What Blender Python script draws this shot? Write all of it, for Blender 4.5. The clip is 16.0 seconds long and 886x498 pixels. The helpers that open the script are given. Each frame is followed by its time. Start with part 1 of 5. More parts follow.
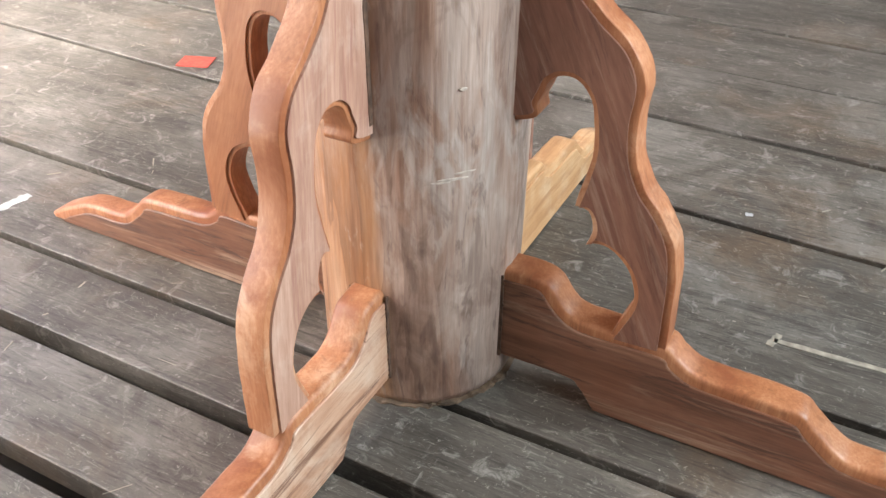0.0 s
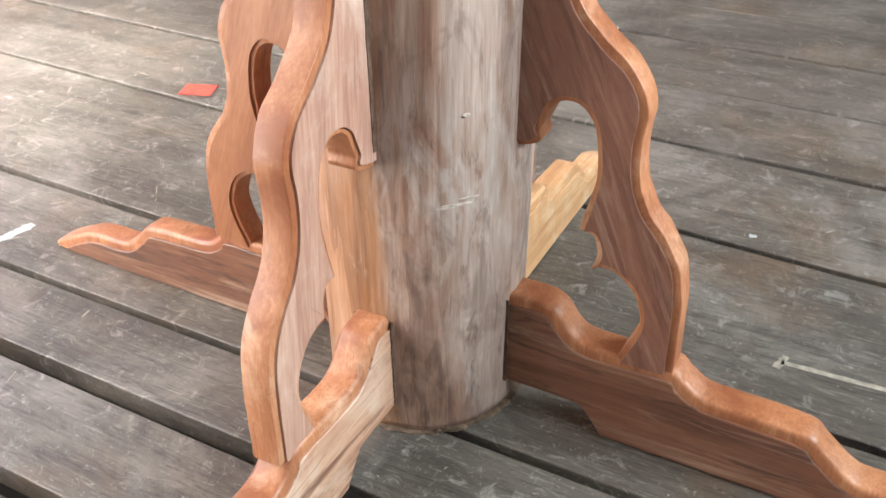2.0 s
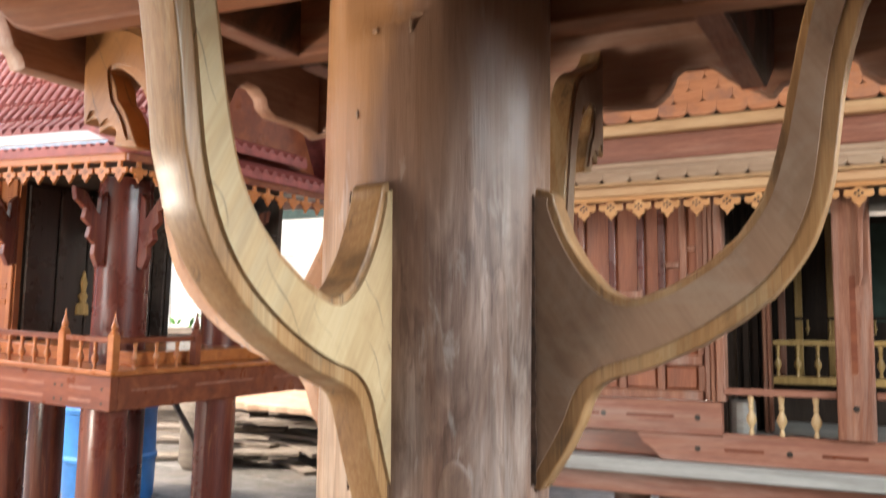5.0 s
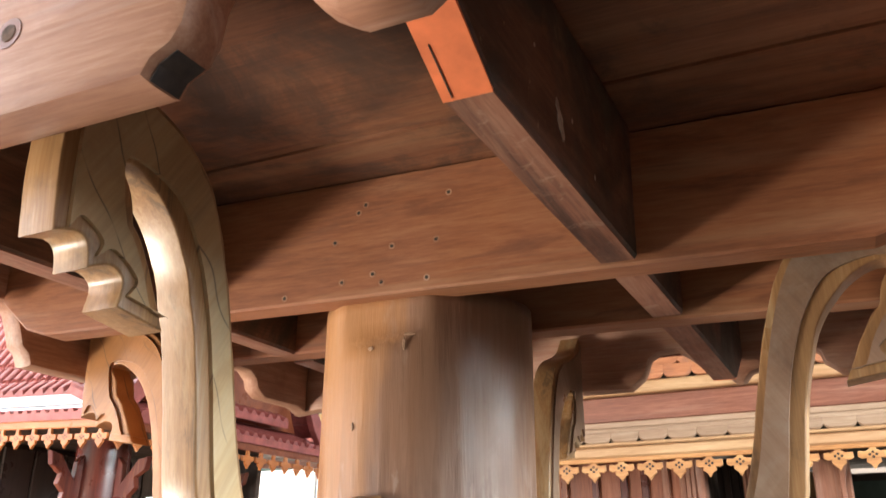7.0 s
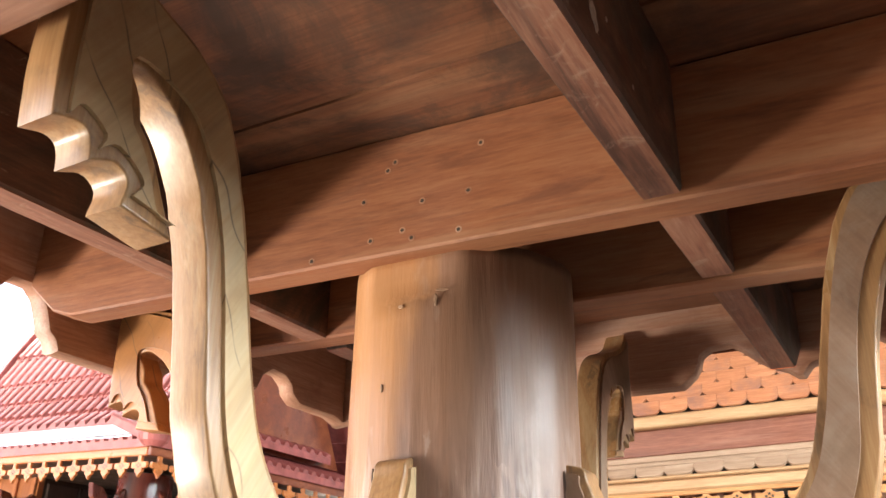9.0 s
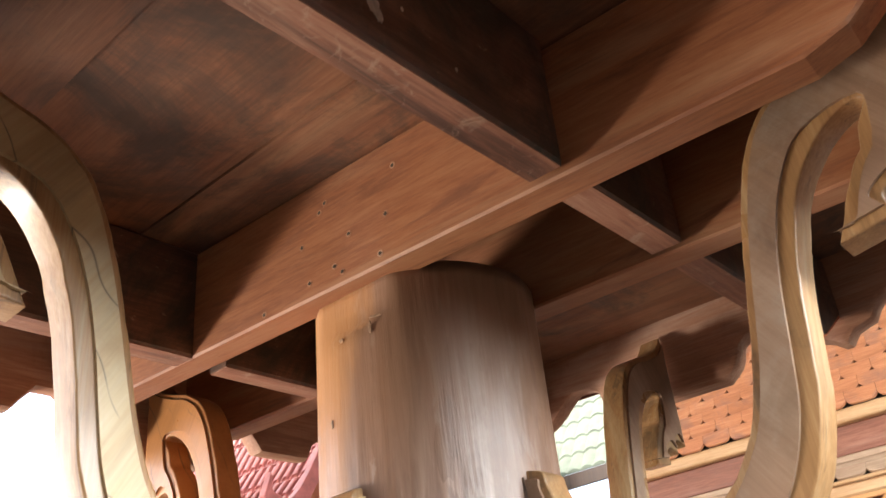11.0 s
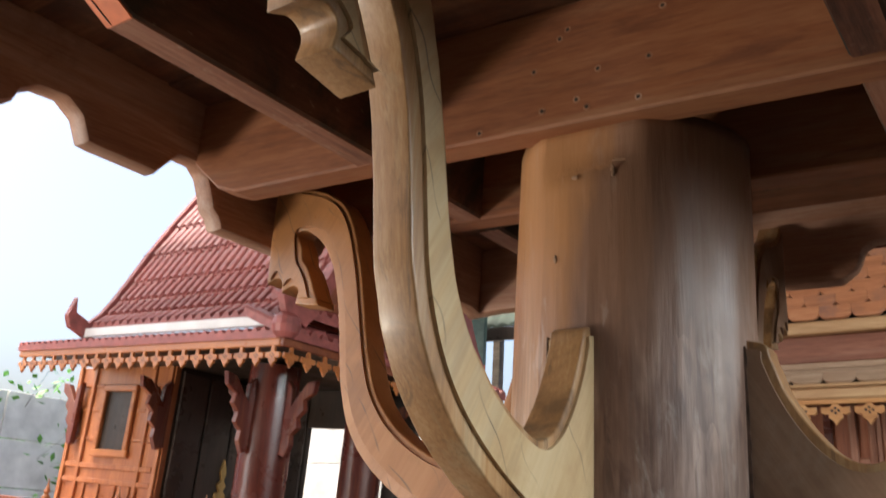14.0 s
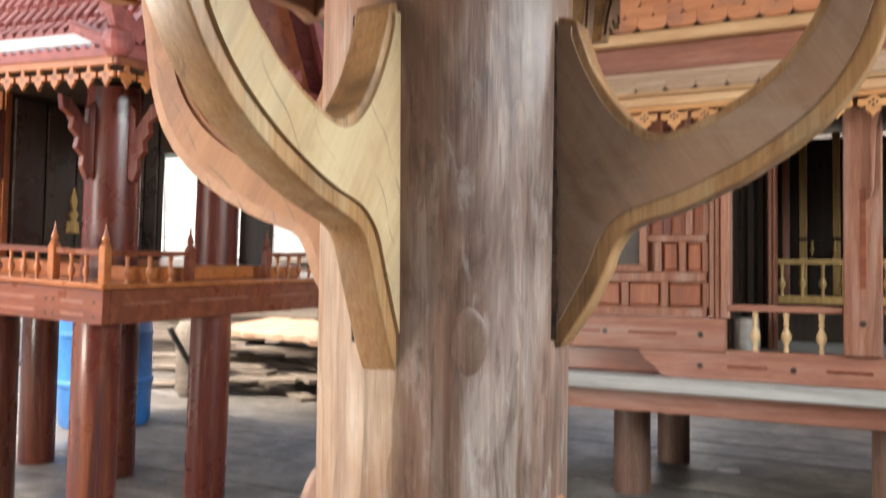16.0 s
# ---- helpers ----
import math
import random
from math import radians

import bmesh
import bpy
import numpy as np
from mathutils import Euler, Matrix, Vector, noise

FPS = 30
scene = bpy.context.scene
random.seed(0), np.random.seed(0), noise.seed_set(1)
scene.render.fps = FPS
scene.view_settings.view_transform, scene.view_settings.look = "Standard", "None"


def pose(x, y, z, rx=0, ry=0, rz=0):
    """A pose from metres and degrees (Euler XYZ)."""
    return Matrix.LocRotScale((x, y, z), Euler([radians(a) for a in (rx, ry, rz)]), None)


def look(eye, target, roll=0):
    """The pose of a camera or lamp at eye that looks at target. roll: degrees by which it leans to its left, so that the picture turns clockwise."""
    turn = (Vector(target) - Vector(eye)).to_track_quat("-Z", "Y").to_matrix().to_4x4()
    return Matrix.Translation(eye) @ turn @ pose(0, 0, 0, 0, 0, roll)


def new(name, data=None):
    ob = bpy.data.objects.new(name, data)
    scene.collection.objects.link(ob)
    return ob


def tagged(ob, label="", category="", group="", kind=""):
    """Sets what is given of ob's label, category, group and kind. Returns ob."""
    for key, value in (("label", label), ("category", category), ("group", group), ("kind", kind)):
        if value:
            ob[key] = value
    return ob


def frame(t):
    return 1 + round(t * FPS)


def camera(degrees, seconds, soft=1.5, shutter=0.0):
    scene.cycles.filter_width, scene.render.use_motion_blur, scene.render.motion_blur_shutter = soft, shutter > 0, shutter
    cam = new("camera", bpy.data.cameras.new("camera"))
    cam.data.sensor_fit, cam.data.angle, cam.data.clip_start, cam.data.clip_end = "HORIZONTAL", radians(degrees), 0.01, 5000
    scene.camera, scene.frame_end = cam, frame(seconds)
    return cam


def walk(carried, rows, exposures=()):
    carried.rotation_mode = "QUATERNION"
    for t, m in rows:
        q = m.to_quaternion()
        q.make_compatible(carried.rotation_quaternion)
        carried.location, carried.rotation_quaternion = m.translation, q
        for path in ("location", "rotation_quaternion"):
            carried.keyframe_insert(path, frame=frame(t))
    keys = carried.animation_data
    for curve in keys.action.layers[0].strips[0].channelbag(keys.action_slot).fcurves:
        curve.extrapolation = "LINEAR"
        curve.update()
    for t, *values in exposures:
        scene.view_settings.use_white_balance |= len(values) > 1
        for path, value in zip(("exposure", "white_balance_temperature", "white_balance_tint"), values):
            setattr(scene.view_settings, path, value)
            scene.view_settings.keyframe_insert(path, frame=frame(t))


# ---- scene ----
cam = camera(54.1, 16.0, shutter=0.5)
PATH = [
    (0, (0.484, -0.881, 0.876), (-0.29, 0.562, -0.273), -0.2),
    (0.5, (0.477, -0.878, 0.873), (-0.287, 0.568, -0.279), 0.1),
    (1, (0.478, -0.882, 0.873), (-0.287, 0.568, -0.272), -0.1),
    (1.5, (0.479, -0.881, 0.877), (-0.304, 0.576, -0.248), -0.9),
    (2, (0.48, -0.88, 0.877), (-0.312, 0.588, -0.227), -0.9),
    (2.5, (0.481, -0.902, 0.914), (-0.347, 0.643, -0.05), 0.3),
    (3, (0.475, -0.911, 0.97), (-0.397, 0.734, 0.24), 1.0),
    (3.5, (0.465, -0.911, 1.029), (-0.451, 0.794, 0.523), 0.9),
    (4, (0.485, -0.94, 1.074), (-0.472, 0.796, 0.81), 0.1),
    (4.5, (0.492, -0.948, 1.108), (-0.468, 0.806, 1.047), -0.5),
    (5, (0.503, -0.965, 1.142), (-0.415, 0.806, 1.3), -0.0),
    (5.2, (0.503, -0.966, 1.16), (-0.405, 0.801, 1.391), 0.1),
    (7.3, (0.527, -1.045, 1.212), (-0.286, 0.631, 1.938), -0.3),
    (7.5, (0.525, -1.041, 1.212), (-0.284, 0.633, 1.951), -0.1),
    (8, (0.514, -1.021, 1.194), (-0.303, 0.638, 1.957), 0.1),
    (8.5, (0.498, -0.984, 1.164), (-0.348, 0.654, 1.94), 0.3),
    (8.7, (0.488, -0.97, 1.143), (-0.374, 0.651, 1.936), 0.4),
    (10.8, (0.659, -0.79, 1.061), (-0.43, 0.585, 2.021), -6.4),
    (11, (0.673, -0.783, 1.056), (-0.423, 0.578, 2.03), -6.9),
    (11.5, (0.69, -0.794, 1.076), (-0.39, 0.555, 2.082), -6.4),
    (12, (0.658, -0.854, 1.094), (-0.375, 0.495, 2.15), -3.5),
    (12.5, (0.559, -0.915, 1.092), (-0.485, 0.427, 2.146), -0.1),
    (13, (0.456, -0.953, 1.075), (-0.64, 0.412, 2.044), 2.8),
    (13.5, (0.421, -0.96, 1.077), (-0.706, 0.489, 1.872), 3.7),
    (14, (0.408, -0.96, 1.074), (-0.713, 0.573, 1.701), 3.3),
    (14.5, (0.425, -0.951, 1.075), (-0.598, 0.68, 1.619), 1.6),
    (15, (0.43, -0.923, 1.077), (-0.501, 0.789, 1.529), 0.6),
    (15.5, (0.437, -0.908, 1.056), (-0.462, 0.859, 1.322), 0.2),
    (16, (0.443, -0.89, 1.036), (-0.467, 0.891, 1.06), 0.1),
]
EXPOSURES = [(0, 0.73), (2.0, 0.82), (3.5, 0.64), (4.0, 0.51), (5.0, 0.22), (7.5, 0.94), (8.0, 1.04), (8.5, 1.10), (11.0, 0.92), (12.0, 0.92), (12.5, 0.95), (13.2, 0.22), (13.6, -0.28), (14.5, -0.48), (15.2, 0.31), (16.0, 0.18)]
walk(cam, [(t, look(eye, target, roll)) for t, eye, target, roll in PATH], EXPOSURES)

# ---- world and light ----
world = bpy.data.worlds.new("sky")
scene.world = world
world.use_nodes = True
wn = world.node_tree.nodes
sky = wn.new("ShaderNodeTexSky")
sky.sky_type = 'NISHITA'
sky.sun_disc = False
sky.sun_elevation, sky.sun_rotation = radians(60), radians(217)
sky.dust_density = 8.0
world.node_tree.links.new(sky.outputs[0], wn["Background"].inputs[0])
wn["Background"].inputs[1].default_value = 0.62

sun = new("sun", bpy.data.lights.new("sun", 'SUN'))
sun.data.energy, sun.data.angle, sun.data.color = 5.0, radians(7), (1.0, 0.95, 0.88)
sun.matrix_world = look((-3.0, -4.0, 8.66), (0, 0, 0))


def daylight_stand_in(eye, target, sx, sy, watts, colour):
    """An area lamp standing in for light from an unseen open side or sunlit ground."""
    lamp = new("daylight_stand_in", bpy.data.lights.new("daylight_stand_in", 'AREA'))
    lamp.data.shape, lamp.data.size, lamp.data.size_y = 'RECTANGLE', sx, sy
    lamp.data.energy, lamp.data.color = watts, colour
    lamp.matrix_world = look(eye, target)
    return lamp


# stand-in lamps for the open east side under the shed roof and the open west side
daylight_stand_in((3.3, 0.35, 2.38), (0, 0.0, 0.95), 3.3, 1.0, 232, (0.88, 0.97, 1.0))
daylight_stand_in((-3.7, -2.1, 1.25), (0, 0.0, 1.0), 1.7, 1.3, 34, (0.97, 0.98, 0.97))
# added lamp at floor level in place of bounce off a sunlit south-west yard
daylight_stand_in((-2.95, -2.5, 0.03), (-2.85, -2.4, 1.6), 1.0, 1.3, 385, (1.0, 0.95, 0.84))

# ---- materials ----


def shader(name):
    m = bpy.data.materials.new(name)
    m.use_nodes = True
    return m, m.node_tree, m.node_tree.nodes["Principled BSDF"]


def ramp(nt, stops):
    r = nt.nodes.new("ShaderNodeValToRGB")
    e = r.color_ramp.elements
    while len(e) < len(stops):
        e.new(0.5)
    for k, (p, c) in zip(e, stops):
        k.position, k.color = p, (*c, 1)
    return r


def wood(name, dark, mid, light, axis="Z", rough=0.5, layers=(), coarse=22, coat=0.0, spread=0.17, bump=0.3, tilt=0.0, stretch=0.07, swirl=0.9, gloss=0.18, lines=None, grain_share=0.38):
    """Wood with its grain along one axis of the object. Each layer (colour, amount, scale, along the grain, from, to) lies over it in patches:
    dust, stains, streaks. lines = (colour, gap, amount) draws thin dark slanting growth lines."""
    m, nt, bsdf = shader(name)
    L = nt.links.new
    tc = nt.nodes.new("ShaderNodeTexCoord")
    info = nt.nodes.new("ShaderNodeObjectInfo")
    rnd = nt.nodes.new("ShaderNodeMath")
    rnd.operation, rnd.inputs[1].default_value = 'MULTIPLY', 37.0
    L(info.outputs["Random"], rnd.inputs[0])
    shift = nt.nodes.new("ShaderNodeVectorMath")
    L(tc.outputs["Object"], shift.inputs[0])
    L(rnd.outputs[0], shift.inputs[1])
    turned = nt.nodes.new("ShaderNodeMapping")
    turned.inputs["Rotation"].default_value = (0, radians(tilt), 0)
    L(shift.outputs[0], turned.inputs[0])
    k = stretch
    squeeze = {"X": (k, 1, 1), "Y": (1, k, 1), "Z": (1, 1, k)}[axis]
    grainwise = nt.nodes.new("ShaderNodeMapping")
    grainwise.inputs["Scale"].default_value = squeeze
    L(turned.outputs[0], grainwise.inputs[0])

    def noise_at(scale, detail, along=True, distortion=0.0, lacunarity=2.0):
        n = nt.nodes.new("ShaderNodeTexNoise")
        n.inputs["Scale"].default_value, n.inputs["Detail"].default_value = scale, detail
        n.inputs["Distortion"].default_value, n.inputs["Lacunarity"].default_value = distortion, lacunarity
        n.inputs["Roughness"].default_value = 0.66
        L((grainwise if along else shift).outputs[0], n.inputs[0])
        return n.outputs[0]

    broad = noise_at(coarse, 6, True, swirl)
    grain = noise_at(260, 4)
    add = nt.nodes.new("ShaderNodeMix")
    add.inputs[0].default_value = grain_share
    L(broad, add.inputs[2])
    L(grain, add.inputs[3])
    r = ramp(nt, [(0.5 - spread, dark), (0.5, mid), (0.5 + spread, light)])
    L(add.outputs[0], r.inputs[0])
    col = r.outputs[0]
    for i, (colour, amount, scale, along, lo, hi) in enumerate(layers):
        rr = ramp(nt, [(lo, (0, 0, 0)), (hi, (amount,) * 3)])
        L(noise_at(scale, 7, along, 0.5 + 0.2 * i, 2.1 + 0.1 * i), rr.inputs[0])
        mx = nt.nodes.new("ShaderNodeMix")
        mx.data_type = 'RGBA'
        L(rr.outputs[0], mx.inputs[0])
        L(col, mx.inputs[6])
        mx.inputs[7].default_value = (*colour, 1)
        col = mx.outputs[2]
    def over(fac, colour):
        mx = nt.nodes.new("ShaderNodeMix")
        mx.data_type = 'RGBA'
        L(fac, mx.inputs[0])
        L(col, mx.inputs[6])
        mx.inputs[7].default_value = (*colour, 1)
        return mx.outputs[2]

    if lines:
        dot = nt.nodes.new("ShaderNodeVectorMath")
        dot.operation = 'DOT_PRODUCT'
        dot.inputs[1].default_value = (0.84, 0.5, -0.54)
        L(shift.outputs[0], dot.inputs[0])
        bend = nt.nodes.new("ShaderNodeMath")
        bend.operation, bend.inputs[1].default_value = 'MULTIPLY_ADD', lines[1] * 3.2
        L(noise_at(4.5, 2, False), bend.inputs[0])
        L(dot.outputs["Value"], bend.inputs[2])
        fold = nt.nodes.new("ShaderNodeMath")
        fold.operation, fold.inputs[1].default_value = 'PINGPONG', lines[1] / 2
        L(bend.outputs[0], fold.inputs[0])
        thin = nt.nodes.new("ShaderNodeMapRange")
        thin.inputs[1].default_value, thin.inputs[2].default_value, thin.inputs[3].default_value, thin.inputs[4].default_value = 0.0, 0.0016, lines[2], 0.0
        L(fold.outputs[0], thin.inputs[0])
        broken = nt.nodes.new("ShaderNodeMapRange")
        broken.inputs[1].default_value, broken.inputs[2].default_value = 0.42, 0.56
        L(noise_at(13, 2, False), broken.inputs[0])
        both = nt.nodes.new("ShaderNodeMath")
        both.operation = 'MULTIPLY'
        L(thin.outputs[0], both.inputs[0])
        L(broken.outputs[0], both.inputs[1])
        col = over(both.outputs[0], lines[0])
    L(col, bsdf.inputs["Base Color"])
    rr = nt.nodes.new("ShaderNodeMapRange")
    rr.inputs[1].default_value, rr.inputs[2].default_value = 0.3, 0.7
    rr.inputs[3].default_value, rr.inputs[4].default_value = max(rough - 0.14, 0.05), min(rough + 0.18, 1)
    L(noise_at(coarse * 0.5, 5, along=False), rr.inputs[0])
    L(rr.outputs[0], bsdf.inputs["Roughness"])
    bsdf.inputs["Coat Weight"].default_value = coat
    bsdf.inputs["Coat Roughness"].default_value = gloss
    b = nt.nodes.new("ShaderNodeBump")
    b.inputs["Strength"].default_value, b.inputs["Distance"].default_value = bump, 0.002
    L(add.outputs[0], b.inputs["Height"])
    L(b.outputs[0], bsdf.inputs["Normal"])
    return m


def plain(name, colour, rough=0.5, vary=0.25, scale=12, metal=0.0, bump=0.1):
    """A painted or mineral surface with soft mottling."""
    m, nt, bsdf = shader(name)
    L = nt.links.new
    tc = nt.nodes.new("ShaderNodeTexCoord")
    n = nt.nodes.new("ShaderNodeTexNoise")
    n.inputs["Scale"].default_value, n.inputs["Detail"].default_value = scale, 7
    L(tc.outputs["Object"], n.inputs[0])
    r = ramp(nt, [(0.3, tuple(c * (1 - vary) for c in colour)), (0.7, tuple(min(c * (1 + vary), 1) for c in colour))])
    L(n.outputs[0], r.inputs[0])
    L(r.outputs[0], bsdf.inputs["Base Color"])
    bsdf.inputs["Roughness"].default_value, bsdf.inputs["Metallic"].default_value = rough, metal
    b = nt.nodes.new("ShaderNodeBump")
    b.inputs["Strength"].default_value, b.inputs["Distance"].default_value = bump, 0.003
    L(n.outputs[0], b.inputs["Height"])
    L(b.outputs[0], bsdf.inputs["Normal"])
    return m


def log_wood(name):
    """A planed round log: orange sapwood on its west side, red-brown heartwood in front, a dust belt low down, and sky
    sheen and rim light painted on as pale streaks.
    """
    m, nt, bsdf = shader(name)
    L = nt.links.new
    tc = nt.nodes.new("ShaderNodeTexCoord")
    xyz = nt.nodes.new("ShaderNodeSeparateXYZ")
    L(tc.outputs["Object"], xyz.inputs[0])

    def noise_at(scale, squeeze, detail=5, distortion=0.0, rough=0.6):
        mp = nt.nodes.new("ShaderNodeMapping")
        mp.inputs["Scale"].default_value = (1, 1, squeeze)
        L(tc.outputs["Object"], mp.inputs[0])
        n = nt.nodes.new("ShaderNodeTexNoise")
        for key, value in (("Scale", scale), ("Detail", detail), ("Distortion", distortion), ("Roughness", rough)):
            n.inputs[key].default_value = value
        L(mp.outputs[0], n.inputs[0])
        return n.outputs[0]

    def span(value, lo, hi, a=0.0, b=1.0):
        r = nt.nodes.new("ShaderNodeMapRange")
        r.interpolation_type = 'SMOOTHSTEP'
        for i, v in ((1, lo), (2, hi), (3, a), (4, b)):
            r.inputs[i].default_value = v
        L(value, r.inputs[0])
        return r.outputs[0]

    def calc(op, a, b):
        n = nt.nodes.new("ShaderNodeMath")
        n.operation = op
        for i, v in ((0, a), (1, b)):
            if isinstance(v, (int, float)):
                n.inputs[i].default_value = v
            else:
                L(v, n.inputs[i])
        return n.outputs[0]

    def mixed(fac, a, b, blend='MIX'):
        n = nt.nodes.new("ShaderNodeMix")
        n.data_type, n.blend_type = 'RGBA', blend
        for i, v in ((0, fac), (6, a), (7, b)):
            if isinstance(v, tuple):
                n.inputs[i].default_value = (*v, 1)
            elif isinstance(v, (int, float)):
                n.inputs[i].default_value = v
            else:
                L(v, n.inputs[i])
        return n.outputs[2]

    def toned(value, *stops):
        r = ramp(nt, stops)
        L(value, r.inputs[0])
        return r.outputs[0]

    x, z = xyz.outputs[0], xyz.outputs[2]
    swirl = noise_at(13, 0.16, 6, 1.6)
    heart = toned(swirl, (0.31, (0.098, 0.054, 0.040)), (0.44, (0.198, 0.117, 0.085)), (0.54, (0.280, 0.178, 0.134)), (0.70, (0.42, 0.315, 0.260)))
    sap = toned(noise_at(16, 0.10, 5, 0.8), (0.30, (0.22, 0.094, 0.042)), (0.5, (0.345, 0.170, 0.083)), (0.70, (0.45, 0.272, 0.160)))
    bound = calc('ADD', x, calc('MULTIPLY', calc('SUBTRACT', noise_at(9, 0.16, 5, 0.5), 0.5), 0.15))
    # cream rim highlight painted on the sapwood along the middle of the log
    rim_light = calc('MULTIPLY', span(calc('ABSOLUTE', calc('SUBTRACT', z, 0.98), 0.0), 0.10, 0.34, 0.60, 0.0), span(noise_at(8, 0.2, 5, 0.6), 0.36, 0.56))
    sap = mixed(rim_light, sap, (0.58, 0.44, 0.31))
    col = mixed(span(bound, -0.006, 0.028), sap, heart)
    # growth rings cut slantwise show as long nested arches
    rings = nt.nodes.new("ShaderNodeTexWave")
    rings.wave_type, rings.bands_direction, rings.wave_profile = 'BANDS', 'X', 'SAW'
    for key, value in (("Scale", 9.0), ("Distortion", 9.0), ("Detail", 3.0), ("Detail Scale", 1.3), ("Detail Roughness", 0.55)):
        rings.inputs[key].default_value = value
    arch = nt.nodes.new("ShaderNodeMapping")
    arch.inputs["Scale"].default_value = (1, 1, 0.22)
    L(tc.outputs["Object"], arch.inputs[0])
    L(arch.outputs[0], rings.inputs[0])
    col = mixed(0.62, col, toned(rings.outputs[1], (0.0, (0.62, 0.58, 0.55)), (0.35, (0.98, 0.98, 0.98)), (1.0, (1.18, 1.18, 1.18))), 'MULTIPLY')
    col = mixed(calc('MULTIPLY', span(noise_at(10, 0.13, 6, 1.0), 0.50, 0.62), 0.45), col, (0.245, 0.120, 0.072))
    # sky sheen painted as grey streaks, stronger to the east and on the lower half
    east = calc('MULTIPLY', span(bound, 0.02, 0.12, 0.25, 0.80), span(z, 0.80, 1.25, 1.0, 0.12))
    col = mixed(calc('MULTIPLY', span(noise_at(15, 0.14, 7, 1.4), 0.42, 0.62), calc('MULTIPLY', east, 0.62)), col, (0.45, 0.375, 0.330))
    near_belt = span(calc('ABSOLUTE', calc('SUBTRACT', z, 0.385), 0.0), 0.0, 0.18, 0.50, 0.0)
    near_belt = calc('MULTIPLY', near_belt, span(bound, -0.03, 0.03, 0.25, 1.0))
    col = mixed(calc('MULTIPLY', near_belt, span(noise_at(22, 0.35, 7, 1.8), 0.40, 0.60)), col, (0.47, 0.42, 0.385))
    # brown weather stains, broken dark streaks, pale flecks and fine grain
    inner = span(bound, -0.01, 0.03, 0.30, 1.0)
    col = mixed(calc('MULTIPLY', span(noise_at(17, 0.45, 7, 0.8), 0.53, 0.64), calc('MULTIPLY', inner, 0.45)), col, (0.130, 0.078, 0.058))
    col = mixed(calc('MULTIPLY', span(noise_at(40, 0.20, 7, 1.5), 0.53, 0.66), calc('MULTIPLY', inner, 0.50)), col, (0.080, 0.044, 0.034))
    col = mixed(calc('MULTIPLY', span(noise_at(46, 0.30, 7, 0.4), 0.57, 0.68), 0.26), col, (0.58, 0.51, 0.46))
    fine = noise_at(210, 0.06, 4)
    col = mixed(0.50, col, toned(fine, (0.3, (0.62, 0.60, 0.58)), (0.7, (1.28, 1.29, 1.30))), 'MULTIPLY')
    # the smoother top end keeps its richer brown; orange on its west side paints warm light
    col = mixed(span(z, 1.20, 1.42, 0.0, 0.74), col, mixed(span(bound, -0.004, 0.030), (0.46, 0.215, 0.086), (0.255, 0.130, 0.074)))
    L(col, bsdf.inputs["Base Color"])
    L(span(noise_at(12, 0.5, 4), 0.3, 0.7, 0.30, 0.48), bsdf.inputs["Roughness"])
    bsdf.inputs["Specular IOR Level"].default_value = 0.35
    b = nt.nodes.new("ShaderNodeBump")
    b.inputs["Strength"].default_value, b.inputs["Distance"].default_value = 0.35, 0.002
    L(calc('ADD', fine, calc('MULTIPLY', swirl, 1.5)), b.inputs["Height"])
    L(b.outputs[0], bsdf.inputs["Normal"])
    return m


M_POST = log_wood("weathered_log")
LINE = ((0.085, 0.062, 0.042), 0.046, 0.8)
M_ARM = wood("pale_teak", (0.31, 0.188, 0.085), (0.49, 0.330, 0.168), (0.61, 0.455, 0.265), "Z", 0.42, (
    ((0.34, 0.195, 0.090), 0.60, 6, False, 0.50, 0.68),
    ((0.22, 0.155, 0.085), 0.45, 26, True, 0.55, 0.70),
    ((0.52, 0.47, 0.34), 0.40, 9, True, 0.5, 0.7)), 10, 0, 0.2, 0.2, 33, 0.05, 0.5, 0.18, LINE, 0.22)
M_ARM_TAN = wood("tan_teak", (0.23, 0.090, 0.028), (0.40, 0.168, 0.056), (0.49, 0.235, 0.090), "Z", 0.40, (
    ((0.22, 0.095, 0.036), 0.55, 6, False, 0.50, 0.72),), 10, 0, 0.2, 0.2, 33, 0.05, 0.5, 0.18, LINE, 0.22)
# browner wood, also darkened for the arms that face away from the light
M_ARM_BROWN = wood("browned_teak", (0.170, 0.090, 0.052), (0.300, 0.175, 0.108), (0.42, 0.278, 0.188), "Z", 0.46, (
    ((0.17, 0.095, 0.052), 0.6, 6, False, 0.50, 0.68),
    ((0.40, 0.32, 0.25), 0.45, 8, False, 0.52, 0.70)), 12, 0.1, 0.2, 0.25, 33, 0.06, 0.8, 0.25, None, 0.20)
M_ARM_EDGE = wood("browned_teak_edge", (0.18, 0.085, 0.032), (0.36, 0.185, 0.075), (0.51, 0.32, 0.160), "Z", 0.36, (
    ((0.13, 0.072, 0.036), 0.75, 8, False, 0.53, 0.66),
    ((0.54, 0.44, 0.27), 0.5, 12, True, 0.52, 0.68),
    ((0.14, 0.080, 0.042), 0.7, 36, True, 0.58, 0.66)), 14, 0.1, 0.2, 0.25, 0, 0.05)
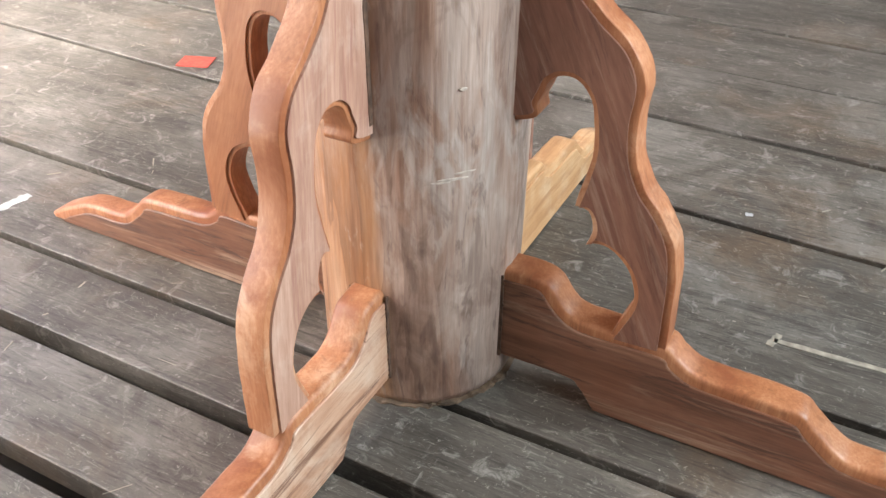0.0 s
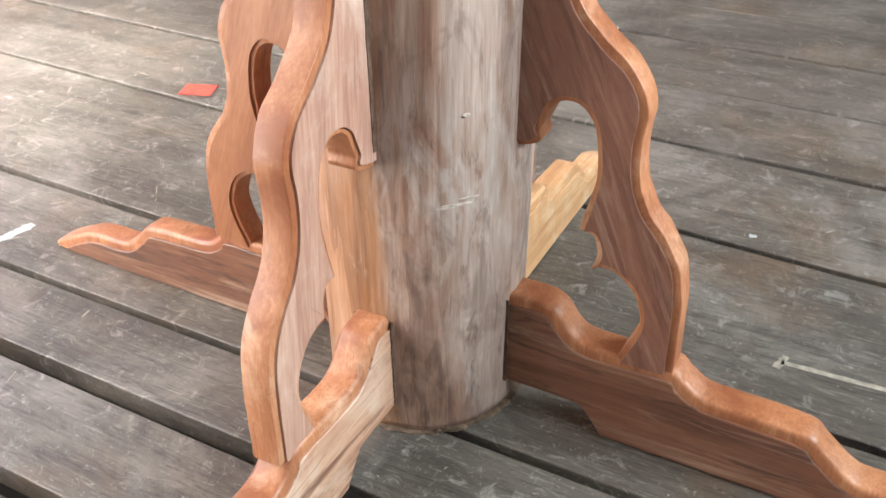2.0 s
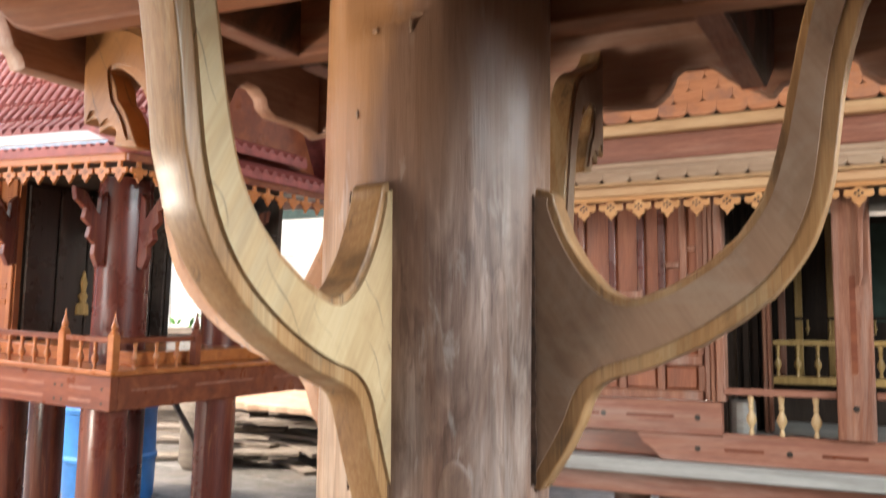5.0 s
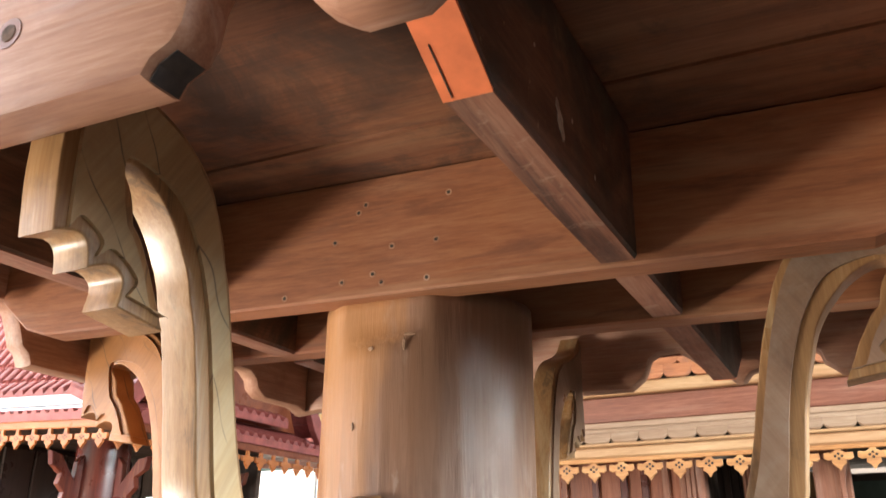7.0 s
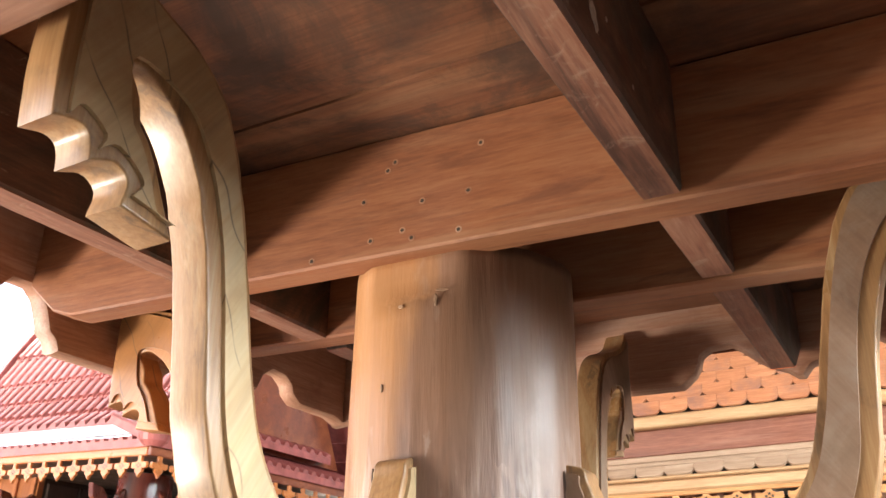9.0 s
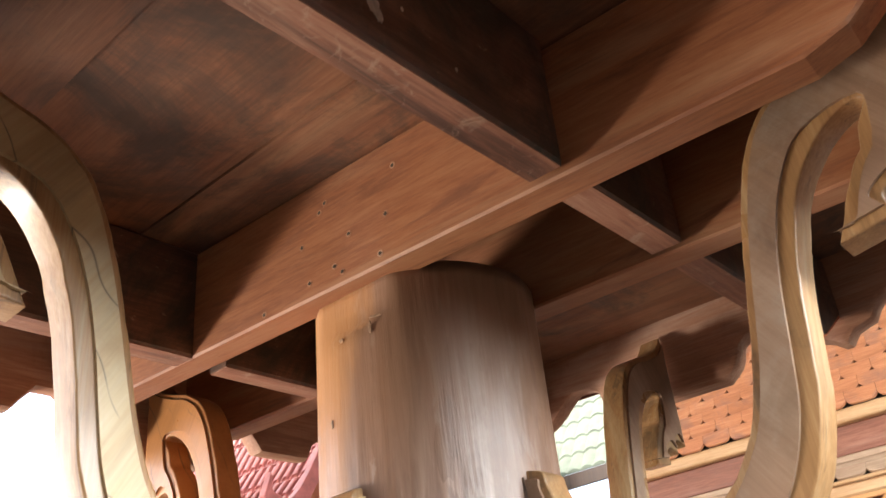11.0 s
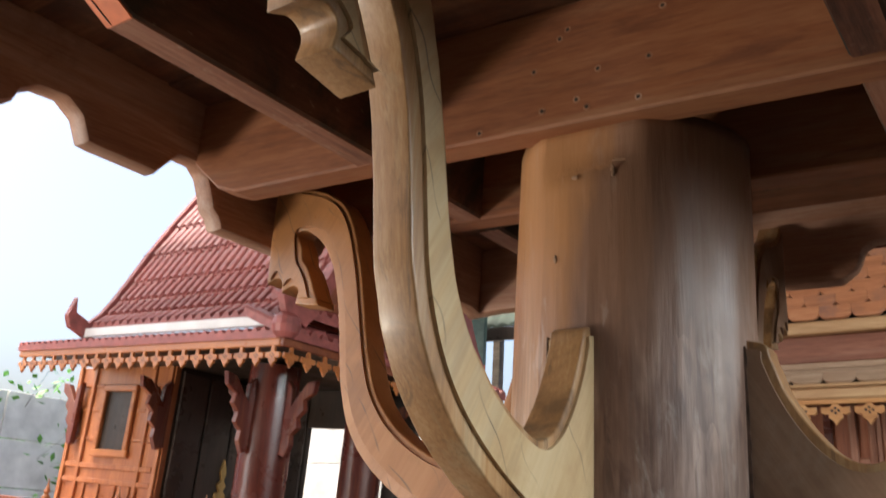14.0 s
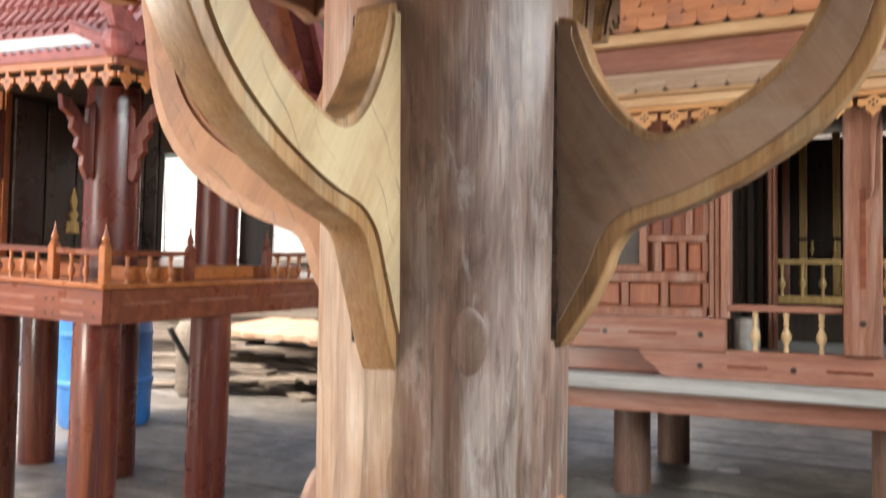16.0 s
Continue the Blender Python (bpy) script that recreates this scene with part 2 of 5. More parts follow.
M_LOW_EDGE = wood("orange_sanded_edge", (0.19, 0.066, 0.028), (0.37, 0.150, 0.068), (0.52, 0.275, 0.150), "Z", 0.42, (
    ((0.23, 0.068, 0.026), 0.80, 6, False, 0.48, 0.60),
    ((0.68, 0.47, 0.32), 0.60, 5, False, 0.54, 0.68),
    ((0.18, 0.065, 0.030), 0.55, 34, True, 0.56, 0.66)), 18, 0, 0.2, 0.25, 0, 0.10)
M_LOW = wood("red_brown_teak", (0.125, 0.052, 0.034), (0.215, 0.099, 0.066), (0.315, 0.162, 0.115), "Z", 0.45, (
    ((0.20, 0.080, 0.050), 0.5, 8, False, 0.48, 0.70),
    ((0.46, 0.33, 0.27), 0.40, 60, True, 0.53, 0.66),
    ((0.085, 0.036, 0.026), 0.55, 80, True, 0.54, 0.63)), 26, 0, 0.2, 0.4, 24, 0.10)
M_LOW_DUSTY = wood("dusty_teak", (0.21, 0.105, 0.072), (0.37, 0.212, 0.152), (0.53, 0.355, 0.275), "Z", 0.5, (
    ((0.60, 0.47, 0.39), 0.55, 7, False, 0.50, 0.68),
    ((0.24, 0.105, 0.080), 0.65, 60, True, 0.53, 0.65)), 26, 0, 0.2, 0.4, 6, 0.07)
M_FOOT = wood("red_brown_teak_foot", (0.085, 0.036, 0.022), (0.180, 0.082, 0.049), (0.30, 0.158, 0.098), "X", 0.42, (
    ((0.20, 0.075, 0.038), 0.5, 8, False, 0.48, 0.70),
    ((0.50, 0.37, 0.28), 0.55, 30, True, 0.53, 0.66),
    ((0.075, 0.035, 0.024), 0.85, 70, True, 0.53, 0.61)), 26, 0, 0.19, 0.4)
M_FOOT_GOLD = wood("golden_teak_foot", (0.30, 0.145, 0.062), (0.48, 0.275, 0.135), (0.60, 0.40, 0.23), "X", 0.45, (
    ((0.70, 0.56, 0.40), 0.5, 9, False, 0.50, 0.68), ((0.30, 0.140, 0.060), 0.6, 40, True, 0.54, 0.66)), 26, 0, 0.19, 0.3)
M_LOW_ORANGE = wood("orange_brown_teak", (0.175, 0.062, 0.027), (0.30, 0.118, 0.052), (0.40, 0.185, 0.092), "Z", 0.45, (
    ((0.21, 0.075, 0.032), 0.5, 8, False, 0.48, 0.70),), 20, 0, 0.2, 0.3, 20, 0.10)
M_FOOT_PALE = wood("dusty_teak_foot", (0.21, 0.100, 0.060), (0.42, 0.235, 0.150), (0.58, 0.39, 0.28), "X", 0.45, (
    ((0.66, 0.52, 0.41), 0.55, 9, False, 0.50, 0.68),
    ((0.14, 0.060, 0.035), 0.85, 62, True, 0.53, 0.61)), 26, 0, 0.19, 0.4)
DARK_PATCH = ((0.045, 0.024, 0.016), 0.85, 5.5, False, 0.50, 0.64)
M_DECKX = wood("platform_wood_x", (0.078, 0.026, 0.012), (0.168, 0.059, 0.025), (0.245, 0.103, 0.048), "X", 0.56, (
    ((0.319, 0.179, 0.095), 0.4, 14, True, 0.5, 0.72), DARK_PATCH, ((0.084, 0.034, 0.018), 0.6, 40, True, 0.58, 0.68)), 16)
M_BEAM = wood("beam_wood", (0.142, 0.042, 0.016), (0.262, 0.091, 0.036), (0.345, 0.142, 0.064), "X", 0.54, (
    ((0.406, 0.234, 0.133), 0.4, 16, True, 0.52, 0.70), ((0.133, 0.043, 0.020), 0.65, 30, True, 0.55, 0.66)), 14, 0, 0.18, 0.3, 0, 0.10, 1.5)
M_FASCIA = wood("edge_board_wood", (0.207, 0.081, 0.043), (0.324, 0.149, 0.085), (0.450, 0.252, 0.162), "X", 0.52, (((0.558, 0.432, 0.351), 0.55, 12, True, 0.51, 0.72), ((0.198, 0.068, 0.034), 0.6, 6, False, 0.52, 0.70)), 14)
M_DECKY = wood("platform_wood_y", (0.056, 0.022, 0.014), (0.120, 0.050, 0.030), (0.208, 0.100, 0.061), "Y", 0.55, (
    ((0.272, 0.216, 0.160), 0.4, 10, True, 0.54, 0.72), ((0.400, 0.288, 0.200), 0.6, 70, False, 0.63, 0.69), ((0.027, 0.024, 0.018), 0.92, 5, False, 0.42, 0.58), ((0.064, 0.032, 0.021), 0.7, 40, True, 0.56, 0.66)), 16)
M_LIT_RAWEDGE = wood("lit_rough_sawn_edge", (0.089, 0.034, 0.021), (0.246, 0.098, 0.056), (0.357, 0.183, 0.119), "Y", 0.6, (
    ((0.047, 0.019, 0.014), 0.8, 16, True, 0.54, 0.64), ((0.391, 0.255, 0.187), 0.5, 40, False, 0.58, 0.68)), 18, 0, 0.18, 0.7)
M_FLOOR = wood("weathered_floor", (0.046, 0.041, 0.035), (0.090, 0.081, 0.069), (0.150, 0.136, 0.116), "X", 0.48, (
    ((0.150, 0.098, 0.060), 0.55, 3.5, False, 0.53, 0.68),
    ((0.25, 0.235, 0.21), 0.55, 3.2, False, 0.50, 0.66),
    ((0.034, 0.029, 0.025), 0.45, 22, True, 0.52, 0.68),
    ((0.34, 0.325, 0.30), 0.60, 24, False, 0.57, 0.68),
    ((0.45, 0.43, 0.39), 0.75, 160, False, 0.62, 0.665),
    ((0.026, 0.023, 0.020), 0.45, 140, False, 0.58, 0.66),
    ((0.026, 0.023, 0.020), 0.60, 90, True, 0.54, 0.64),
    ((0.30, 0.285, 0.26), 0.50, 120, True, 0.57, 0.66)), 9, 0, 0.17, 0.6, 0, 0.10)
M_PRIMER = plain("orange_primer", (0.62, 0.15, 0.05), 0.5, 0.2, 40)
M_RED = wood("varnished_red", (0.055, 0.010, 0.008), (0.110, 0.020, 0.013), (0.175, 0.044, 0.022), "Z", 0.30, (((0.33, 0.105, 0.036), 0.65, 6, True, 0.50, 0.66), ((0.034, 0.010, 0.009), 0.75, 9, True, 0.53, 0.66), ((0.30, 0.13, 0.06), 0.5, 40, True, 0.60, 0.68)), 9, 0.3)
M_REDX = wood("varnished_red_x", (0.095, 0.024, 0.012), (0.180, 0.046, 0.020), (0.27, 0.085, 0.034), "X", 0.35, (), 14, 0.15)
M_ORANGE = wood("varnished_orange", (0.23, 0.064, 0.017), (0.39, 0.122, 0.032), (0.52, 0.195, 0.058), "X", 0.35, (), 16, 0.4)
M_WALL = wood("varnished_wall", (0.22, 0.066, 0.024), (0.36, 0.118, 0.039), (0.48, 0.18, 0.062), "Z", 0.4, (), 14, 0.3)
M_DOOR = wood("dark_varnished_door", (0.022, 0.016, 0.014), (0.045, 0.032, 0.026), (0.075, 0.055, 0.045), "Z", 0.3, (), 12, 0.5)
# dark wood; its near-black also stands for shade in openings and recesses
M_DARK = wood("dark_wood_and_shade", (0.018, 0.011, 0.008), (0.035, 0.022, 0.015), (0.060, 0.036, 0.024), "Z", 0.4)
PINK_LAYERS = (((0.52, 0.40, 0.34), 0.45, 10, True, 0.52, 0.74), ((0.20, 0.075, 0.050), 0.5, 36, True, 0.56, 0.68))
M_PINK = wood("raw_pink_wood", (0.165, 0.058, 0.034), (0.28, 0.108, 0.066), (0.41, 0.190, 0.120), "X", 0.5, PINK_LAYERS, 16)
M_PINKZ = wood("raw_pink_wood_z", (0.150, 0.052, 0.028), (0.255, 0.098, 0.053), (0.38, 0.170, 0.098), "Z", 0.5, PINK_LAYERS, 16)
M_PANEL = wood("red_panel_wood", (0.150, 0.040, 0.016), (0.265, 0.075, 0.030), (0.37, 0.125, 0.054), "Z", 0.42, (((0.12, 0.036, 0.018), 0.5, 9, True, 0.52, 0.68),), 16)
M_CREAM = wood("raw_cream_wood", (0.32, 0.165, 0.075), (0.46, 0.260, 0.125), (0.57, 0.365, 0.195), "X", 0.5, (((0.42, 0.19, 0.09), 0.5, 9, True, 0.52, 0.72),), 16)
M_CREAM_GREY = wood("greyed_cream_wood", (0.24, 0.145, 0.090), (0.38, 0.245, 0.158), (0.50, 0.36, 0.25), "X", 0.55, (((0.30, 0.16, 0.10), 0.5, 9, True, 0.52, 0.72),), 16)
M_PENDANT = wood("orange_cream_wood", (0.33, 0.135, 0.046), (0.50, 0.225, 0.080), (0.60, 0.34, 0.14), "X", 0.5, (), 16)
M_ATTIC = wood("red_attic_wood", (0.115, 0.036, 0.022), (0.205, 0.070, 0.040), (0.31, 0.125, 0.076), "X", 0.45, (((0.40, 0.24, 0.17), 0.4, 12, True, 0.54, 0.72),), 16)
M_BALUSTER = wood("pale_turned_wood", (0.36, 0.21, 0.09), (0.51, 0.33, 0.16), (0.62, 0.44, 0.24), "Z", 0.42)
M_SHINGLE = wood("raw_shingle", (0.27, 0.090, 0.040), (0.45, 0.170, 0.075), (0.57, 0.265, 0.135), "X", 0.55, (((0.22, 0.11, 0.085), 0.65, 5, False, 0.50, 0.64),), 16)
M_GREYBEAM = wood("grey_plank", (0.22, 0.205, 0.185), (0.37, 0.355, 0.325), (0.50, 0.48, 0.45), "X", 0.55, (((0.15, 0.11, 0.08), 0.6, 8, True, 0.52, 0.70),), 16)
M_LEG = wood("bench_log", (0.08, 0.040, 0.028), (0.16, 0.085, 0.057), (0.25, 0.15, 0.10), "Z", 0.5, (((0.40, 0.24, 0.13), 0.6, 6, True, 0.52, 0.70),), 14)
M_TILE = plain("red_roof_paint", (0.27, 0.070, 0.060), 0.45, 0.3, 25)
M_WHITE = plain("white_paint", (0.72, 0.70, 0.70), 0.5, 0.1)
M_BLUE = plain("blue_plastic", (0.03, 0.15, 0.40), 0.4, 0.2)
M_CARD = plain("red_card", (0.45, 0.07, 0.05), 0.6, 0.3, 90)
M_CONC = plain("concrete", (0.60, 0.59, 0.56), 0.85, 0.25, 3, 0, 0.3)
M_SOIL = plain("dark_ground", (0.05, 0.045, 0.04), 0.9, 0.4, 5)
M_PAINTMARK = plain("dried_paint", (0.34, 0.31, 0.25), 0.7, 0.4, 60)
M_PAINTBLUE = plain("dried_pale_paint", (0.44, 0.47, 0.48), 0.6, 0.3, 60)
M_FRAY = plain("torn_fibre", (0.14, 0.095, 0.062), 0.8, 0.6, 60, 0, 0.5)
M_CHAR = plain("scorched_wood", (0.030, 0.020, 0.016), 0.7, 0.6, 90, 0, 0.3)
# white for the sun fleck drawn as a disc
M_FLECK = plain("fleck_white", (0.85, 0.84, 0.80), 0.6, 0.08, 30)
M_KNOT = wood("knot_wood", (0.13, 0.070, 0.047), (0.22, 0.128, 0.088), (0.30, 0.195, 0.145), "Z", 0.42, (((0.10, 0.058, 0.045), 0.6, 60, False, 0.5, 0.66),), 30, 0, 0.15, 0.5)
M_CHIP = plain("pale_chip", (0.42, 0.355, 0.305), 0.6, 0.3, 120)
M_GRAZE = plain("bruised_pale_wood", (0.36, 0.21, 0.125), 0.6, 0.4, 140, 0, 0.4)
M_GLUE = plain("glue_and_sawdust", (0.10, 0.055, 0.035), 0.8, 0.6, 90, 0, 0.6)
M_LEAF = plain("leaf", (0.10, 0.30, 0.04), 0.5, 0.4, 8)
M_GREEN = plain("dark_green", (0.05, 0.085, 0.065), 0.5, 0.3)
M_GOLD = wood("golden_wood", (0.28, 0.16, 0.05), (0.46, 0.28, 0.10), (0.58, 0.39, 0.16), "Z", 0.35)
M_DRIFT = wood("grey_drift_wood", (0.070, 0.052, 0.038), (0.150, 0.118, 0.088), (0.27, 0.225, 0.175), "X", 0.75, (((0.07, 0.05, 0.035), 0.7, 7, True, 0.5, 0.68),), 16)
M_ROOFGREEN = plain("green_roof_sheet", (0.060, 0.080, 0.056), 0.8, 0.25, 6)
M_PLASTER = plain("grey_blocker_wall", (0.16, 0.14, 0.12), 0.8, 0.3, 4)

# ---- mesh helpers ----


def empty(name, at=(0, 0, 0), turn=0):
    ob = new(name)
    ob.matrix_world = pose(*at, 0, 0, turn)
    return ob


def part(name, bm, material, parent=None, label="", smooth=False, at=None, turn=0):
    """Links a bmesh as one mesh object, under a parent if given; at and turn are local to the parent."""
    me = bpy.data.meshes.new(name)
    bm.normal_update()
    bm.to_mesh(me)
    bm.free()
    me.materials.append(material)
    if smooth:
        for f in me.polygons:
            f.use_smooth = True
    ob = new(name, me)
    if parent:
        ob.parent = parent
    if at is not None:
        ob.matrix_basis = pose(*at, 0, 0, turn)
    if label:
        ob["label"] = label
    return ob


def again(ob, at, turn=0, parent=None):
    """Another object on the same mesh."""
    o = ob.copy()
    scene.collection.objects.link(o)
    o.parent = parent or ob.parent
    o.matrix_basis = pose(*at, 0, 0, turn)
    return o


def box(x0, x1, y0, y1, z0, z1, bevel=0.0, segments=1):
    bm = bmesh.new()
    bmesh.ops.create_cube(bm, size=1)
    for v in bm.verts:
        v.co = Vector(((x0 + x1) / 2 + v.co.x * (x1 - x0), (y0 + y1) / 2 + v.co.y * (y1 - y0), (z0 + z1) / 2 + v.co.z * (z1 - z0)))
    if bevel:
        bmesh.ops.bevel(bm, geom=bm.edges[:], offset=bevel, segments=segments, profile=0.5, affect='EDGES')
    return bm


def rounded(points, steps=4, sharp=()):
    """A closed outline through the points, curved between them; corners named in sharp stay sharp."""
    out, n = [], len(points)
    P = [Vector(p) for p in points]
    for i in range(n):
        a, b, c, d = P[i - 1], P[i], P[(i + 1) % n], P[(i + 2) % n]
        m1 = (c - a) / 2 if i not in sharp else (c - b)
        m2 = (d - b) / 2 if (i + 1) % n not in sharp else (c - b)
        if i in sharp and (i + 1) % n in sharp:
            out.append(b)
            continue
        for k in range(steps):
            t = k / steps
            out.append(b * (2 * t**3 - 3 * t**2 + 1) + m1 * (t**3 - 2 * t**2 + t) + c * (-2 * t**3 + 3 * t**2) + m2 * (t**3 - t**2))
    return out


def plate(outline, half, bevel=0.0, segments=2, plane="xz"):
    """A plate with that outline, 2 * half thick; in the xz plane it is thick along y."""
    bm = bmesh.new()
    put = {"xz": lambda p, h: (p[0], h, p[1]), "yz": lambda p, h: (h, p[0], p[1]), "xy": lambda p, h: (p[0], p[1], h)}[plane]
    front = [bm.verts.new(put(p, -half)) for p in outline]
    back = [bm.verts.new(put(p, half)) for p in outline]
    n = len(outline)
    faces = [bm.faces.new(front), bm.faces.new(back[::-1])]
    for i in range(n):
        bm.faces.new((front[i], back[i], back[(i + 1) % n], front[(i + 1) % n]))
    bmesh.ops.recalc_face_normals(bm, faces=bm.faces[:])
    if bevel:
        rim = [e for f in faces for e in f.edges]
        bmesh.ops.bevel(bm, geom=rim, offset=bevel, segments=segments, profile=0.5, affect='EDGES', clamp_overlap=True)
    return bm


def lathe(profile, n=16, x=0, y=0):
    """A turned body from (radius, height) pairs."""
    bm = bmesh.new()
    rings = [[bm.verts.new((x + r * math.cos(2 * math.pi * k / n), y + r * math.sin(2 * math.pi * k / n), z)) for k in range(n)] for r, z in profile]
    for a, b in zip(rings, rings[1:]):
        for k in range(n):
            bm.faces.new((a[k], a[(k + 1) % n], b[(k + 1) % n], b[k]))
    bm.faces.new(rings[0][::-1])
    bm.faces.new(rings[-1])
    return bm


def join(*meshes):
    """Puts several bmeshes of one piece together."""
    bm = bmesh.new()
    for b in meshes:
        me = bpy.data.meshes.new("tmp")
        b.to_mesh(me)
        b.free()
        bm.from_mesh(me)
        bpy.data.meshes.remove(me)
    return bm


def smooth_by_angle(ob, degrees=35):
    for f in ob.data.polygons:
        f.use_smooth = True
    ob.data.set_sharp_from_angle(angle=radians(degrees))


# ---- the carved stand: post, feet, brackets, platform ----
stand = tagged(empty("house_stand"), "unvarnished carved teak pedestal with four feet on the plank floor", "pedestal")

R = 0.141
bm = bmesh.new()
N, H = 96, 90
rings = []
for j in range(H + 1):
    z = 1.54 * j / H
    ring = []
    for k in range(N):
        a = 2 * math.pi * k / N
        p = Vector((math.cos(a), math.sin(a), z * 0.35))
        r = R + 0.0035 * noise.noise(p * 1.6) + 0.0012 * noise.noise(Vector((math.cos(a) * 9, math.sin(a) * 9, z * 1.5)))
        if j == 0:
            r -= 0.004
        lean = 1 - z / 1.54
        ring.append(bm.verts.new((r * math.cos(a) - 0.020 * lean, max(r * math.sin(a) - 0.009 * lean, -0.128 if z > 1.48 else -1), z)))
    rings.append(ring)
for a, b in zip(rings, rings[1:]):
    for k in range(N):
        bm.faces.new((a[k], a[(k + 1) % N], b[(k + 1) % N], b[k]))
bm.faces.new(rings[0][::-1])
bm.faces.new(rings[-1])
post = part("post", bm, M_POST, stand, "thick rough-planed round log with sanding dust and painted sheen", True)

bm = bmesh.new()
n = 150
inner, low, high = [], [], []
for k in range(n):
    a = 2 * math.pi * k / n
    fray = 0.001 + 0.009 * max(0, noise.noise(Vector((math.cos(a) * 7, math.sin(a) * 7, 2.3)))) + 0.003 * random.random()
    rise = 0.002 + 0.010 * abs(noise.noise(Vector((math.cos(a) * 11, math.sin(a) * 11, 5.1))))
    c, d = math.cos(a), math.sin(a)
    low.append(bm.verts.new(((R + fray) * c - 0.020, (R + fray) * d - 0.009, 0.0005)))
    high.append(bm.verts.new(((R + 0.0035) * c - 0.020, (R + 0.0035) * d - 0.009, rise)))
    inner.append(bm.verts.new(((R - 0.006) * c - 0.020, (R - 0.006) * d - 0.009, rise)))
for k in range(n):
    q = (k + 1) % n
    bm.faces.new((low[k], low[q], high[q], high[k]))
    bm.faces.new((high[k], high[q], inner[q], inner[k]))
part("frayed_edge", bm, M_FRAY, stand, "torn fibres round the sawn base")



def on_log(name, angle, z, half_w, half_h, rise, material, label=""):
    """A shallow oval lying on the round surface of the log."""
    bm = bmesh.new()
    lean = 1 - z / 1.54
    n, rings = 20, []
    for f, up in ((1.0, -0.0008), (0.92, 0.35 * rise), (0.72, 0.8 * rise), (0.62, 0.55 * rise), (0.30, 0.9 * rise), (0.04, rise)):
        ring = []
        for k in range(n):
            w = 2 * math.pi * k / n
            a = radians(angle) + half_w * f * math.cos(w) / R * (1 + 0.15 * noise.noise(Vector((math.cos(w), math.sin(w), angle))))
            ring.append(bm.verts.new(((R + 0.0012 + up) * math.cos(a) - 0.020 * lean, (R + 0.0012 + up) * math.sin(a) - 0.009 * lean, z + half_h * f * math.sin(w))))
        rings.append(ring)
    for p, q in zip(rings, rings[1:]):
        for k in range(n):
            bm.faces.new((p[k], p[(k + 1) % n], q[(k + 1) % n], q[k]))
    bm.faces.new(rings[-1])
    return part(name, bm, material, stand, label, True)


on_log("knot", -53.5, 0.955, 0.019, 0.034, 0.0002, M_KNOT, "pale healed knot in the log")
for angle, z, w, h in ((-42, 0.476, 0.005, 0.0022), (-46, 0.364, 0.020, 0.0018), (-40, 0.371, 0.014, 0.0014), (-52, 0.361, 0.012, 0.0012)):
    on_log("chip", angle, z, w, h, 0.0006, M_CHIP)
for angle, z, w, h in ((-76, 1.470, 0.0022, 0.008), (-73, 1.482, 0.008, 0.0016), (-94, 1.468, 0.004, 0.0025), (-104, 1.375, 0.002, 0.005)):
    on_log("graze", angle, z, w, h, 0.0006, M_GRAZE)

FOOT_TOP = [(0.10, 0.195), (0.154, 0.197), (0.183, 0.190), (0.206, 0.163), (0.225, 0.150), (0.262, 0.148), (0.34, 0.150), (0.362, 0.133), (0.386, 0.120), (0.436, 0.117), (0.509, 0.113),
            (0.534, 0.095), (0.567, 0.068), (0.590, 0.062), (0.655, 0.060), (0.700, 0.044), (0.740, 0.026), (0.765, 0.012)]
FOOT_BOTTOM = [(0.763, 0.0), (0.262, 0.0), (0.238, 0.034), (0.215, 0.045), (0.10, 0.045)]
LOW_OUT = [(0.10, 0.778), (0.136, 0.776), (0.149, 0.757), (0.162, 0.724), (0.175, 0.668), (0.184, 0.622), (0.200, 0.580), (0.232, 0.545), (0.264, 0.518), (0.279, 0.486), (0.276, 0.440), (0.281, 0.394),
           (0.297, 0.356), (0.317, 0.331), (0.335, 0.303), (0.344, 0.272), (0.348, 0.225), (0.350, 0.142)]
LOW_IN = [(0.272, 0.142), (0.293, 0.196), (0.293, 0.228), (0.278, 0.257), (0.256, 0.272), (0.240, 0.274), (0.227, 0.268), (0.234, 0.290), (0.231, 0.308), (0.224, 0.317), (0.208, 0.319), (0.217, 0.357),
          (0.224, 0.400), (0.219, 0.446), (0.210, 0.468), (0.196, 0.480), (0.178, 0.480), (0.164, 0.470), (0.158, 0.455), (0.152, 0.440), (0.152, 0.424), (0.143, 0.414), (0.10, 0.412)]
UP_OUT = [(0.10, 0.950), (0.138, 0.945), (0.163, 0.983), (0.183, 1.020), (0.196, 1.052), (0.215, 1.070), (0.255, 1.083), (0.295, 1.100), (0.343, 1.126), (0.392, 1.163), (0.427, 1.208), (0.449, 1.262),
          (0.459, 1.318), (0.466, 1.368), (0.477, 1.422), (0.496, 1.474), (0.525, 1.511), (0.556, 1.530)]
UP_SCROLL = [(0.574, 1.527), (0.562, 1.504), (0.556, 1.480), (0.545, 1.468), (0.532, 1.445), (0.521, 1.420), (0.511, 1.400), (0.563, 1.408), (0.560, 1.430), (0.575, 1.439), (0.597, 1.430), (0.599, 1.450), (0.610, 1.456), (0.632, 1.449), (0.634, 1.500), (0.634, 1.560)]
